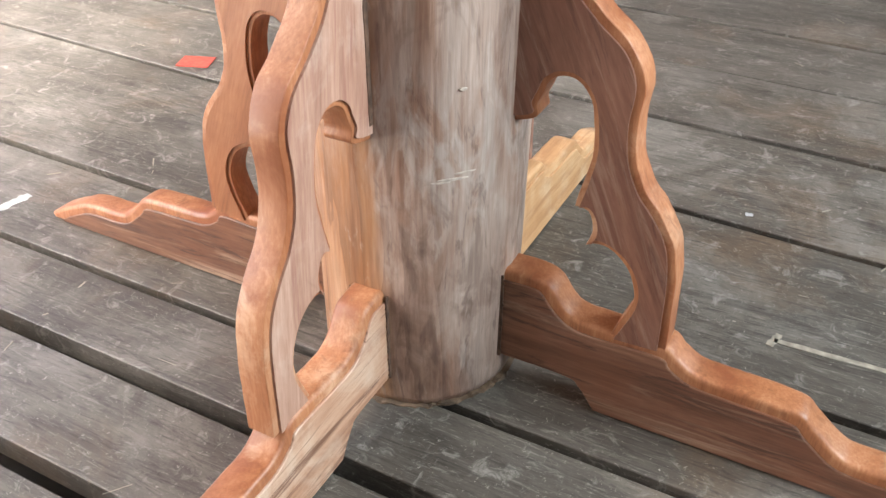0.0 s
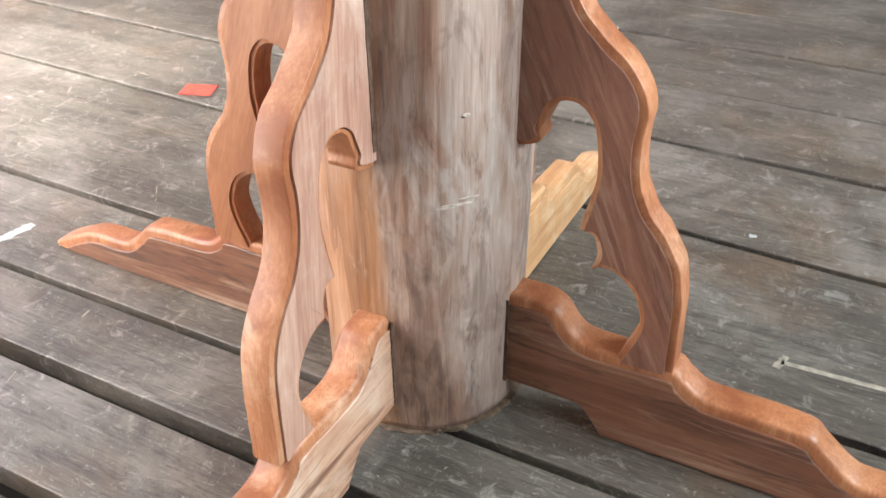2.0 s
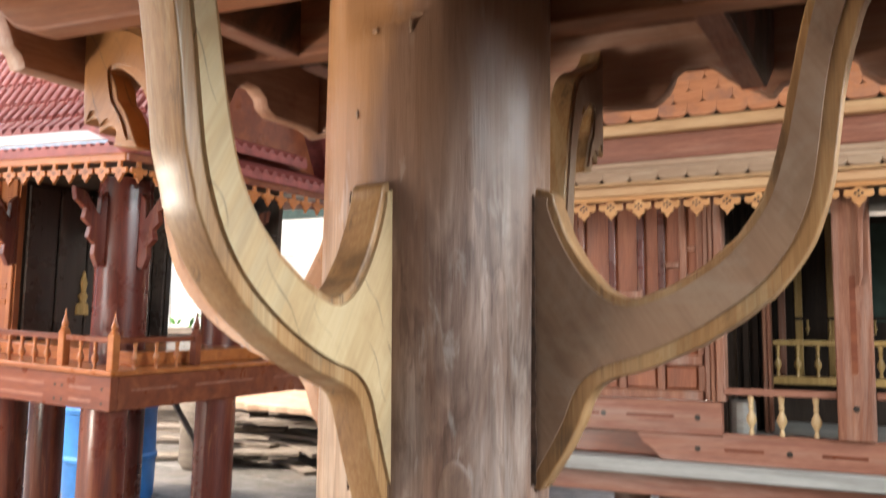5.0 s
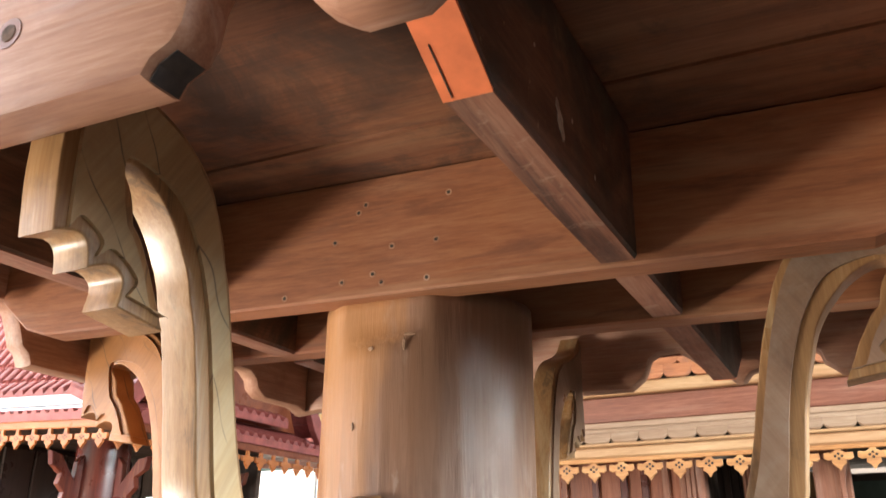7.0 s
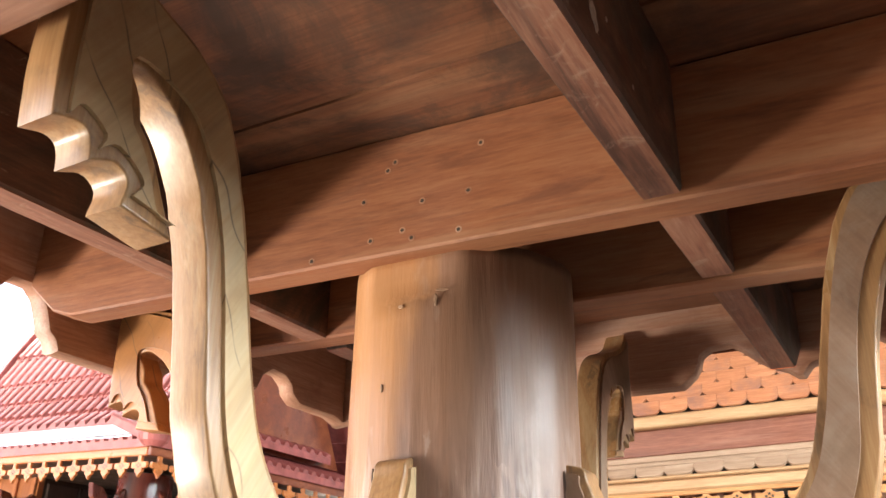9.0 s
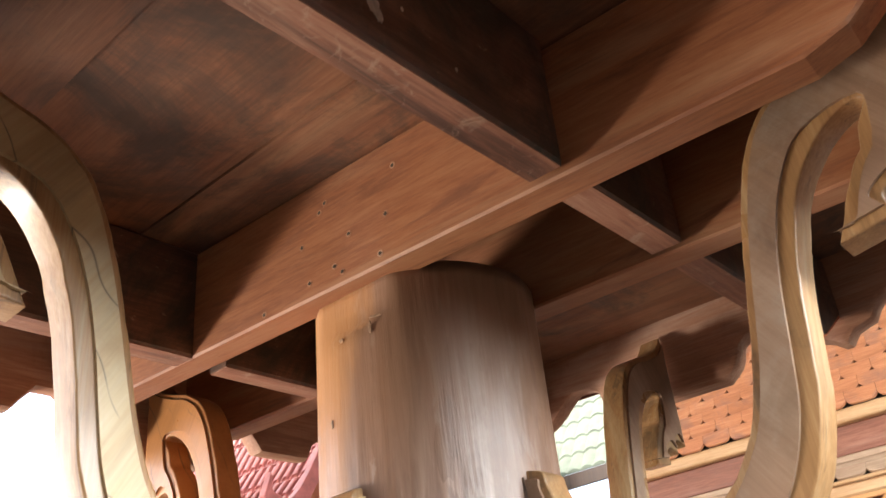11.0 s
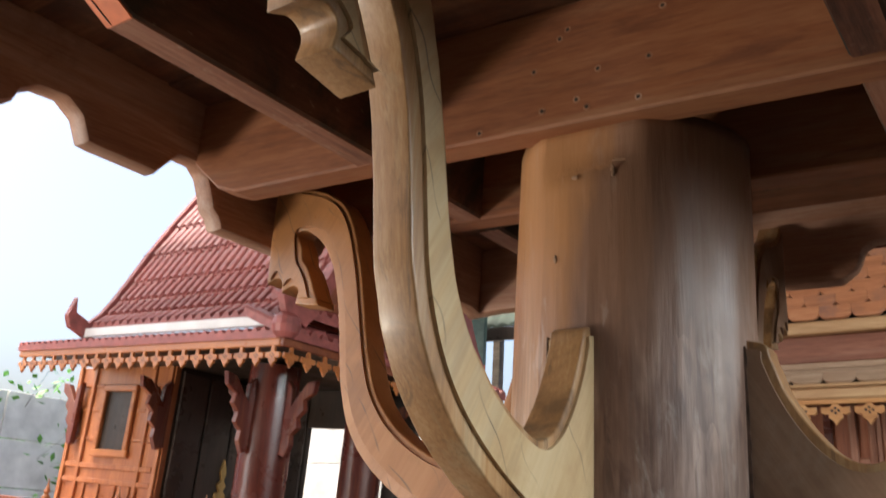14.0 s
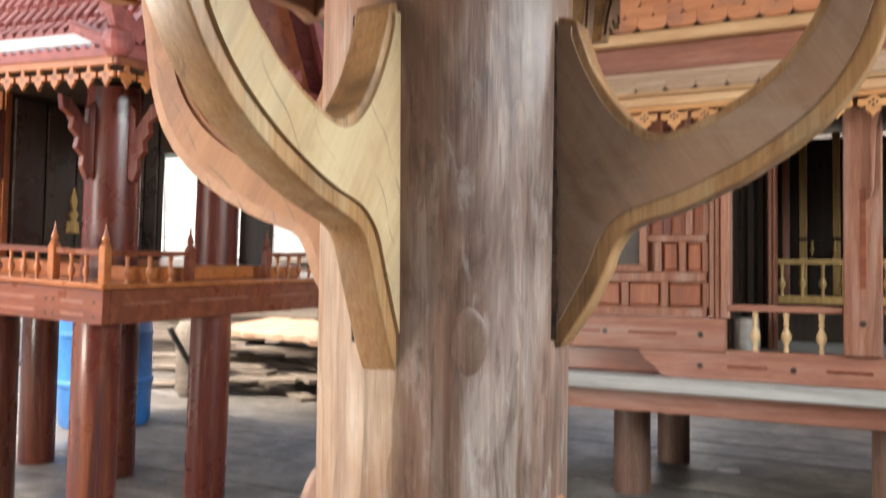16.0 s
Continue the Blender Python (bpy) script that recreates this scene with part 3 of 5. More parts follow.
UP_IN = [(0.630, 1.655), (0.600, 1.622), (0.556, 1.601), (0.513, 1.586), (0.476, 1.560), (0.452, 1.520), (0.434, 1.465), (0.421, 1.410), (0.411, 1.360), (0.400, 1.310), (0.383, 1.262), (0.350, 1.218),
         (0.305, 1.185), (0.262, 1.166), (0.235, 1.164), (0.210, 1.180), (0.188, 1.208), (0.170, 1.242), (0.159, 1.272), (0.150, 1.290), (0.10, 1.297)]


def inset_of(points, d):
    """The open line of points moved sideways by d, to its right."""
    P = [Vector(p) for p in points]
    out = []
    for i, p in enumerate(P):
        t = (P[min(i + 1, len(P) - 1)] - P[max(i - 1, 0)]).normalized()
        out.append(p + Vector((t.y, -t.x)) * d)
    return out


def carved(name, whole, sharp, face, face_sharp, half, edge, material, parent, label, turn, shift=(0, 0, 0), step=0.0035, rim=0.010):
    """A sawn bracket with a rounded rim and a raised flat face on both sides."""
    line = rounded(whole, 4, sharp)
    line = [p + 0.0013 * Vector((noise.noise(Vector((p.x * 45, p.y * 45, turn))), noise.noise(Vector((p.x * 45, p.y * 45, turn + 7))))) for p in line]
    body = part(name, plate(line, half - step, rim, 4), edge, parent, label, at=shift, turn=turn)
    smooth_by_angle(body, 40)
    top = rounded(face, 4, face_sharp)
    part("raised_face", plate(top, half, 0.0012, 1), material, body)
    return body


for k, turn in enumerate((0, 90, 180, 270)):
    # feet
    n = len(FOOT_TOP)
    whole = FOOT_TOP + FOOT_BOTTOM
    top_in = inset_of(FOOT_TOP, 0.017)
    top_in[-1] = Vector((0.735, 0.006))
    top_in[-2] = Vector((0.715, 0.018))
    face = top_in + [Vector((p[0], p[1] + 0.004)) for p in ((0.73, 0.0), (0.262, 0.0), (0.238, 0.034), (0.215, 0.045), (0.10, 0.045))]
    side = ({180: -0.028, 270: -0.020}.get(turn, 0), -0.006, 0)
    carved("foot", whole, {0, n - 1, n, n + 1, n + 4}, face, {0, n - 1, n, n + 1, n + 4}, 0.027, M_FOOT_GOLD if turn == 90 else M_LOW_EDGE, {90: M_FOOT_GOLD, 270: M_FOOT_PALE}.get(turn, M_FOOT), stand, "low stepped foot with a rounded edge", turn, side)
    # lower brackets
    n = len(LOW_OUT)
    sharp = {0, n - 1, n, n + 6, n + 10, n + 22}
    inner = [Vector((r + (0.020 if r > 0.15 else 0.0), z)) for r, z in LOW_IN]
    lip = inset_of(inner, 0.007)
    lip[-1], lip[-2] = Vector((0.10, 0.420)), Vector((0.140, 0.421))
    face = inset_of(LOW_OUT, -0.005)[1:] + lip
    rim = inset_of(LOW_OUT, -0.015)
    rim[0], rim[-1] = Vector((0.10, 0.790)), Vector((0.365, 0.142))
    carved("lower_bracket", rim + inner, sharp, [Vector((0.10, 0.770))] + face, sharp, 0.022, M_LOW_EDGE, {180: M_LOW_ORANGE, 270: M_LOW_DUSTY}.get(turn, M_LOW), stand, "tall cusped bracket between foot and post", turn, (-0.022, -0.010, 0))
    # upper brackets; the front one runs further down the post
    n, s = len(UP_OUT), len(UP_SCROLL)
    sharp = {0, 1, n + 2, n + 6, n + 7, n + 10, n + 13, n + s, n + s + 20}
    out = ([(0.10, 0.908), (0.134, 0.908), (0.158, 0.958)] if turn == 270 else UP_OUT[:3]) + UP_OUT[3:]
    face = [Vector((0.10, out[0][1] + 0.035))] + inset_of(out, -0.017)[1:-1] + [Vector((0.572, 1.535))] + inset_of(UP_SCROLL, -0.012)[1:] + [Vector((0.628, 1.640))] + inset_of(UP_IN, -0.009)[1:-1] + [Vector((0.10, 1.284))]
    # arm tones mix the wood's own hue with painted light and shade
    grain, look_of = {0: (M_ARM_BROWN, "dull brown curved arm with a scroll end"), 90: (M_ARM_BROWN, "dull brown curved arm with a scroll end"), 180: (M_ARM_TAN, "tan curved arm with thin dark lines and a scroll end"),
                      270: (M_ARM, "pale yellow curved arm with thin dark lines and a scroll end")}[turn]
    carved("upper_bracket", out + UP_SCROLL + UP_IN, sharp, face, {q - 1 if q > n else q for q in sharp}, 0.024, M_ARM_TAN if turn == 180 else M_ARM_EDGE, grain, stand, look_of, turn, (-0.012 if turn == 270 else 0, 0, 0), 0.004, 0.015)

# ragged glue seams where the brackets meet the post
for turn in (0, 90, 180, 270):
    for z0, z1, half, dx, dy in ((0.432, 0.77, 0.0225, -0.022, -0.010), (0.952, 1.285, 0.0245, 0, 0), (0.05, 0.19, 0.0275, -0.019, -0.009)):
        for side in (-1, 1):
            n = 40
            reach = math.sqrt(R * R - half * half)
            lo = [(reach - 0.006, z0 + (z1 - z0) * k / n) for k in range(n + 1)]
            hi = [(reach + 0.002 + 0.0035 * abs(noise.noise(Vector((k * 0.9, turn, z0 * 7 + side)))) , z0 + (z1 - z0) * k / n) for k in range(n, -1, -1)]
            bm = plate(lo + hi, 0.0006)
            bmesh.ops.translate(bm, verts=bm.verts[:], vec=(0, side * half, 0))
            lean = 1 - (z0 + z1) / 2 / 1.54
            part("glue_seam", bm, M_GLUE, stand, at=((dx if z0 < 0.9 else -0.020 * lean) - (0.012 if turn == 270 and z0 > 0.9 else 0), dy if z0 < 0.9 else -0.009 * lean, 0), turn=turn)

# platform frame
Z0, Z1 = 1.538, 1.700
HOLES = ((0.097, 1.661), (0.081, 1.601), (-0.063, 1.615), (0.069, 1.553), (0.007, 1.554), (-0.006, 1.566), (-0.030, 1.652), (-0.02, 1.662), (-0.050, 1.560), (0.02, 1.600), (-0.135, 1.548))
for y0, y1 in ((-0.153, -0.108), (0.090, 0.135)):
    out = [(-0.66, Z1), (-0.66, Z0 + 0.06), (-0.60, Z0 + 0.012), (-0.56, Z0), (0.56, Z0), (0.60, Z0 + 0.012), (0.66, Z0 + 0.06), (0.66, Z1)]
    b = part("beam", plate(out, (y1 - y0) / 2, 0.003, 1), M_BEAM, stand, at=(0, (y0 + y1) / 2, 0), turn=2.1)
    if y0 < 0:
        for x, z in HOLES:
            for rad, deep, mat in ((0.0044, 0.0004, M_FASCIA), (0.0024, 0.0007, M_DARK)):
                disc = lathe([(rad, 0), (rad, deep)], 10)
                bmesh.ops.rotate(disc, verts=disc.verts[:], cent=(0, 0, 0), matrix=Matrix.Rotation(radians(90), 3, 'X'))
                part("nail_hole", disc, mat, b, at=(x, -(y1 - y0) / 2, z))
for x0, x1 in ((-0.328, -0.284), (0.285, 0.328)):
    for y0, y1, e in ((-0.655, -0.1535, -1), (-0.1075, 0.0895, 0), (0.1355, 0.655, 1)):
        low = [(y0, Z0 + 0.002), (y1, Z0 + 0.002)] if e == 0 else [(y0, 1.60), (-0.552, Z0 + 0.002), (y1, Z0 + 0.002)] if e < 0 else [(y0, Z0 + 0.002), (0.552, Z0 + 0.002), (y1, 1.60)]
        j = part("joist", plate(low + [(y1, Z1), (y0, Z1)], (x1 - x0) / 2, 0.003, 1, "yz"), M_DECKY, stand, at=((x0 + x1) / 2, 0, 0))
        # rough-sawn lower face, its light painted in as a redder, brighter wood
        part("worn_underside", box(x0 + 0.003 - (x0 + x1) / 2, x1 - 0.003 - (x0 + x1) / 2, max(y0, -0.549) + 0.002, min(y1, 0.549) - 0.002, Z0 + 0.0005, Z0 + 0.004), M_LIT_RAWEDGE, j, "rough-sawn lower edge, coloured redder as the lit face")
        if e < 0 and x0 > 0:
            for dy, dz, r in ((0, 0, 0.010), (0.006, -0.010, 0.007), (-0.006, 0.012, 0.006), (0.035, 0.016, 0.0025), (-0.060, 0.040, 0.002), (0.10, -0.012, 0.0022)):
                ragged = [(-0.408 + dy + r * 0.7 * math.cos(a) * (1 + 0.6 * noise.noise(Vector((3 * math.cos(a), 3 * math.sin(a), dy * 90)))), 1.583 + dz + r * math.sin(a) * (1 + 0.6 * noise.noise(Vector((3 * math.sin(a), dz * 80, 3 * math.cos(a)))))) for a in (2 * math.pi * k / 18 for k in range(18))]
                part("scuff", plate(ragged, 0.0006, 0, 1, "yz"), M_CHIP, j, "pale rubbed spot", at=((x1 - x0) / 2, 0, 0))
        if e:
            part("primed_end", plate([(e * 0.549, Z0 - 0.0005), (e * 0.654, 1.5955), (e * 0.654, 1.600), (e * 0.549, Z0 + 0.004)], (x1 - x0) / 2 - 0.002, 0, 1, "yz"), M_PRIMER, j, "bright orange primed cut end")
            part("crack", plate([(e * 0.552, Z0 - 0.0001), (e * 0.590, Z0 + 0.0211), (e * 0.590, Z0 + 0.026), (e * 0.552, Z0 + 0.003)], 0.0004, 0, 1, "yz"), M_DARK, j, at=(-0.011, 0, 0))
edges = [-0.655, -0.477, -0.252, -0.02, 0.20, 0.43, 0.655]
for k, (a, b) in enumerate(zip(edges, edges[1:])):
    part("board", box(-0.655, 0.655, a + 0.0004, b - 0.0004, Z1 + 0.0005 + 0.0035 * (k % 2), Z1 + 0.026), M_DECKX, stand)

part("top_board", box(-0.656, 0.656, -0.656, 0.656, Z1 + 0.027, Z1 + 0.045, 0.002), M_DECKX, stand)

FASCIA = [(0.0, 1.512), (0.108, 1.512), (0.116, 1.530), (0.130, 1.540), (0.138, 1.562), (0.150, 1.588), (0.166, 1.602), (0.205, 1.602), (0.226, 1.578), (0.240, 1.556), (0.266, 1.546), (0.286, 1.514),
          (0.322, 1.514), (0.338, 1.546), (0.358, 1.562), (0.374, 1.595), (0.400, 1.612), (0.440, 1.609), (0.462, 1.594), (0.468, 1.577), (0.482, 1.568), (0.497, 1.554), (0.620, 1.554)]
FASCIA_FRONT = [(0.0, 1.512), (0.149, 1.512), (0.156, 1.524), (0.171, 1.531), (0.180, 1.545), (0.184, 1.572), (0.196, 1.596), (0.222, 1.606), (0.248, 1.596), (0.260, 1.572), (0.265, 1.545), (0.276, 1.534), (0.292, 1.524),
                (0.336, 1.524), (0.352, 1.536), (0.372, 1.550), (0.390, 1.580), (0.425, 1.606), (0.500, 1.612), (0.530, 1.582), (0.560, 1.556), (0.620, 1.550)]
FASCIA_BACK = [(0.0, 1.553), (0.108, 1.553), (0.118, 1.560), (0.136, 1.575), (0.144, 1.590), (0.150, 1.610), (0.168, 1.622), (0.205, 1.624), (0.224, 1.612), (0.244, 1.594), (0.270, 1.576), (0.298, 1.565), (0.314, 1.552),
               (0.326, 1.552), (0.340, 1.570), (0.372, 1.580), (0.384, 1.598), (0.405, 1.618), (0.440, 1.615), (0.462, 1.598), (0.468, 1.580), (0.482, 1.570), (0.497, 1.558), (0.620, 1.558)]


def skirt(half_profile):
    """The full outline of an edge board from half of its lower line."""
    return [(-0.702, 1.76), (-0.702, 1.55)] + [(-s, z) for s, z in half_profile[:0:-1]] + half_profile[1:] + [(0.702, 1.55), (0.702, 1.76)]


for turn in (0, 90, 180, 270):
    outline = skirt({0: FASCIA_FRONT, 180: FASCIA_BACK}.get(turn, FASCIA))
    shape = [(a, max(z, 1.560) if 0.2 < abs(a) < 0.7 else z) for a, z in outline] if turn == 270 else outline
    m = [(max(min(s, 0.656 if turn in (90, 270) else 0.702), -0.656 if turn in (90, 270) else -0.702), z) for s, z in shape]
    f = part("fascia", plate(m, 0.022, 0.012, 2), M_FASCIA, stand, "wavy-cut edge board with plugged pegs", at=tuple(pose(0, 0, 0, 0, 0, turn) @ Vector((0, -0.679, 0))), turn=turn)
    smooth_by_angle(f, 40)
    if turn == 0:
        for side in (-1, 1):
            scorch = [(side * x, z) for x, z in ((0.1500, 1.5132), (0.1562, 1.5236), (0.1705, 1.5304), (0.1712, 1.5298), (0.1570, 1.5228), (0.1508, 1.5126))]
            part("scorch_mark", plate(scorch, 0.013), M_CHAR, f, "dark scorched saw cut")
    for s in (0.015, -0.30, 0.30):
        for z in (1.580, 1.652):
            for rad, deep, mat in ((0.0125, 0.0006, M_REDX), (0.0070, 0.0012, M_GLUE)):
                disc = lathe([(rad, 0), (rad, deep)], 14)
                bmesh.ops.rotate(disc, verts=disc.verts[:], cent=(0, 0, 0), matrix=Matrix.Rotation(radians(90), 3, 'X'))
                bmesh.ops.translate(disc, verts=disc.verts[:], vec=(s, -0.022, z))
                part("peg", disc, mat, f)
    for s in (-0.16, 0.16):
        part("groove", box(s - 0.09, s + 0.09, -0.0228, -0.021, 1.622, 1.634, 0.0005), M_REDX, f)

# the platform sits slightly out of level, its east side low
TIPPED = pose(0, 0, 1.5, 0, 1.2, 0) @ pose(0, 0, -1.506)
for ob in stand.children:
    if ob.name.split(".")[0] in ("beam", "joist", "board", "top_board", "fascia"):
        ob.matrix_basis = TIPPED @ ob.matrix_basis

# ---- floor ----
floor = tagged(empty("floor"), "worn grey timber plank floor with open gaps", "floor", kind="structure")
LINES = [-3.2, -2.8, -2.4, -2.0, -1.62, -1.28, -0.95, -0.69, -0.463, -0.274, -0.113, 0.122, 0.548, 0.902, 1.22, 1.545, 1.86, 2.18, 2.63, 3.09, 3.48, 3.88, 4.2, 4.6, 5.0, 5.4, 5.8, 6.2, 6.6, 7.0]
GAP = {-0.463: 0.034, -0.274: 0.030, -0.113: 0.015, 0.122: 0.017, -0.69: 0.02, 0.548: 0.015, 1.22: 0.004, 1.86: 0.004, 2.63: 0.005, 3.48: 0.005}
for a, b in zip(LINES, LINES[1:]):
    lo, hi = a + GAP.get(a, 0.018) / 2, b - GAP.get(b, 0.018) / 2
    bm = box(-7.0, 4.4, lo, hi, -0.045, 0.0, 0.0014)
    # past the post the planks run a little askew
    for v in bm.verts:
        v.co.y -= 0.04 * v.co.x * min(max((v.co.y + 0.11) / 0.65, 0.0), 1.0)
    part("plank", bm, M_FLOOR, floor)
g = tagged(part("ground", box(-60, 60, -60, 60, -0.6, -0.5), M_SOIL), "dark earth below the raised floor", "ground", kind="structure")

# ---- shared turned and carved pieces ----
BALUSTER = [(0.50, 0.0), (0.50, 0.08), (0.30, 0.12), (0.42, 0.20), (1.0, 0.36), (0.80, 0.48), (0.36, 0.60), (0.42, 0.66), (0.62, 0.70), (0.36, 0.76), (0.56, 0.88), (0.60, 0.93), (0.60, 1.0)]


def baluster(parent, at, height, radius, material):
    b = part("baluster", lathe([(r * radius, z * height) for r, z in BALUSTER], 12), material, parent, at=at)
    smooth_by_angle(b, 50)
    return b


def finial_post(parent, at, height, half, material):
    """A square rail post with a turned spire on top."""
    b = box(-half, half, -half, half, 0, height, 0.003)
    spire = lathe([(half * 1.05, height), (half * 1.05, height + 0.008), (half * 0.5, height + 0.014), (half * 0.9, height + 0.026), (half * 0.45, height + 0.048), (half * 0.25, height + 0.062), (0.002, height + 0.085)], 10)
    return part("finial_post", join(b, spire), material, parent, at=at)


def pendant_outline(w, h):
    """Half of a pierced eave pendant: a drop between two hooks."""
    half = [(0.10, 0.0), (0.10, -0.25), (0.22, -0.32), (0.42, -0.30), (0.44, -0.52), (0.34, -0.60), (0.20, -0.58), (0.22, -0.72), (0.10, -0.82), (0.0, -1.0)]
    pts = [(x * w, z * h) for x, z in half]
    return pts + [(-x, z) for x, z in pts[-2::-1]]


def pendant(parent, at, w, h, material, turn=0):
    bm = plate(pendant_outline(w, h), 0.006, 0.0012, 1)
    # dark plugs stand for the shaded four-lobed holes, a dark cross on the drop
    return part("eave_pendant", bm, material, parent, at=at, turn=turn)


def pierced(parent, w, h):
    bm = bmesh.new()
    # the shade of each hole is a near-black plug
    for x, z in ((0.0, -0.36), (0.0, -0.54), (0.10, -0.45), (-0.10, -0.45)):
        c = lathe([(0.045 * w, -0.0068), (0.045 * w, 0.0068)], 8)
        bmesh.ops.rotate(c, verts=c.verts[:], cent=(0, 0, 0), matrix=Matrix.Rotation(radians(90), 3, 'X'))
        bmesh.ops.translate(c, verts=c.verts[:], vec=(x * w, 0, z * h))
        me = bpy.data.meshes.new("tmp")
        c.to_mesh(me)
        c.free()
        bm.from_mesh(me)
        bpy.data.meshes.remove(me)
    return part("piercing", bm, M_DARK, parent)


EAVE_BRACKET = [(0.0, 0.0), (0.0, -0.30), (0.03, -0.31), (0.055, -0.26), (0.05, -0.22), (0.085, -0.19), (0.075, -0.15), (0.11, -0.12), (0.10, -0.08), (0.15, -0.05), (0.16, 0.0), (0.11, -0.01), (0.07, -0.06), (0.035, -0.10), (0.03, -0.03)]


def eave_bracket(parent, at, turn, material, size=1.0):
    return part("eave_bracket", plate([(x * size, z * size) for x, z in EAVE_BRACKET], 0.014, 0.003, 1), material, parent, "carved flame-shaped eave bracket", at=at, turn=turn)


# ---- the varnished spirit house on posts ----
LEAN = 2.6
red_house = tagged(empty("spirit_house"), "glossy red and orange varnished model Thai house on posts", "spirit house")
red_house.matrix_world = pose(-2.06, 1.33, 0.945, 0, LEAN, 0) @ pose(0, 0, -0.945)
# it leans a little to the east; local axes: the near corner of its deck is the origin, -x along the lit front, +y along the shaded side
SX, SY = -1.95, 1.75
for x, y in ((-0.13, 0.095), (-0.10, 0.68), (-0.77, 0.145), (-0.76, 0.79), (-1.335, 0.80), (-1.42, 0.145)):
    base = 0.945 + (math.sin(radians(LEAN)) * x - 0.945) / math.cos(radians(LEAN))
    p = part("post", lathe([(0.086, base), (0.088, base + 0.004), (0.086, 0.80)], 20), M_RED, red_house, "round varnished red post", at=(x, y, 0))
    smooth_by_angle(p, 50)
ZB, ZT = 0.795, 0.945
part("front_beam", box(SX, 0, 0, 0.035, ZB, ZT - 0.02, 0.003), M_REDX, red_house, "orange-red skirting beam")
part("side_beam", box(-0.035, 0, 0.0355, SY, ZB, ZT - 0.02, 0.003), M_REDX, red_house)
part("back_beam", box(SX, -0.036, SY - 0.035, SY, ZB, ZT - 0.02, 0.003), M_REDX, red_house)
part("deck", box(SX - 0.015, 0.015, -0.015, SY + 0.015, ZT - 0.0195, ZT, 0.004), M_ORANGE, red_house, "bright orange deck edge")
for x0, x1 in ((-0.22, -0.10), (-0.62, -0.36), (-1.15, -0.80), (-1.7, -1.3)):
    for z in (0.868, 0.822):
        part("carved_slot", box(x0, x1, -0.0012, 0.001, z, z + 0.012), M_PINK, red_house)
for x in (-0.045, -0.26, -0.30, -0.70, -0.75):
    for z in (0.822, 0.875):
        c = lathe([(0.006, -0.0015), (0.006, 0.0015)], 8)
        bmesh.ops.rotate(c, verts=c.verts[:], cent=(0, 0, 0), matrix=Matrix.Rotation(radians(90), 3, 'X'))
        part("peg", c, M_DARK, red_house, at=(x, 0, z))
for y0, y1 in ((0.10, 0.34), (0.44, 0.80), (0.95, 1.3)):
    part("carved_slot", box(-0.001, 0.0012, y0, y1, 0.865, 0.872), M_PINK, red_house)
# rails
RT = 1.066
for x in (-0.030, -0.30, -0.86, -1.40, -1.90):
    finial_post(red_house, (x, 0.03, ZT), RT - ZT + 0.012, 0.017, M_ORANGE)
# side posts in darker red than the lit front: shade put into colour
for y in (0.46, 0.95, 1.45):
    finial_post(red_house, (-0.03, y, ZT), RT - ZT + 0.012, 0.017, M_REDX)
for x0, x1, n in ((-0.283, -0.047, 2), (-0.843, -0.317, 6), (-1.383, -0.877, 6), (-1.883, -1.417, 6)):
    part("rail", box(x0, x1, 0.02, 0.042, RT - 0.022, RT, 0.003), M_REDX, red_house)
    for k in range(n):
        baluster(red_house, (x0 + (x1 - x0) * (k + 1) / (n + 1), 0.03, ZT), RT - 0.022 - ZT, 0.0155, M_ORANGE)
for y0, y1, n in ((0.047, 0.443, 3), (0.967, 1.433, 5)):
    part("rail", box(-0.042, -0.02, y0, y1, RT - 0.022, RT, 0.003), M_REDX, red_house)
    for k in range(n):
        baluster(red_house, (-0.03, y0 + (y1 - y0) * (k + 0.8) / (n + 0.6), ZT), RT - 0.022 - ZT, 0.0155, M_ORANGE)
# porch columns with flame brackets
for x, y, r in ((-0.275, 0.27, 0.108), (-0.33, 0.95, 0.100)):
    c = part("column", lathe([(r, ZT), (r, 1.70)], 20), M_RED, red_house, "polished deep-red porch column", at=(x, y, 0))
    smooth_by_angle(c, 20)
for x, y, turn in ((-0.380, 0.26, 180), (-0.170, 0.26, 0), (-0.275, 0.165, 270), (-0.235, 0.95, 0), (-0.94, 0.26, 180), (-1.62, 0.24, 180), (-0.90, 0.22, 270)):
    eave_bracket(red_house, (x, y, 1.64), turn, M_RED)
part("upper_floor", box(-1.75, -0.10, 0.20, 1.30, ZT + 0.0005, ZT + 0.055, 0.004), M_ORANGE, red_house, "raised orange plank floor")
# room wall with panels and window
WY = 0.27
wall = part("room_wall", box(-1.72, -0.94, WY, WY + 0.03, ZT + 0.056, 1.72, 0.002), M_WALL, red_house, "orange panelled wall")
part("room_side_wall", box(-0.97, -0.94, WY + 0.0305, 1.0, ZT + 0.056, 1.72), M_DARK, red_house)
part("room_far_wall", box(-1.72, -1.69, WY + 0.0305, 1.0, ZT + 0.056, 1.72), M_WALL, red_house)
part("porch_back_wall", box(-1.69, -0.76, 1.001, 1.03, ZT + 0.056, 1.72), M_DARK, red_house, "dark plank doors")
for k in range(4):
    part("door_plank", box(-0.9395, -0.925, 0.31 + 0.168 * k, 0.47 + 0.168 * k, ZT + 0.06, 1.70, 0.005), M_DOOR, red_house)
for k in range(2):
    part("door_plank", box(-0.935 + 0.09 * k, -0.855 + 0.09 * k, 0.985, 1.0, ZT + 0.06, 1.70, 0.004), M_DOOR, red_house)
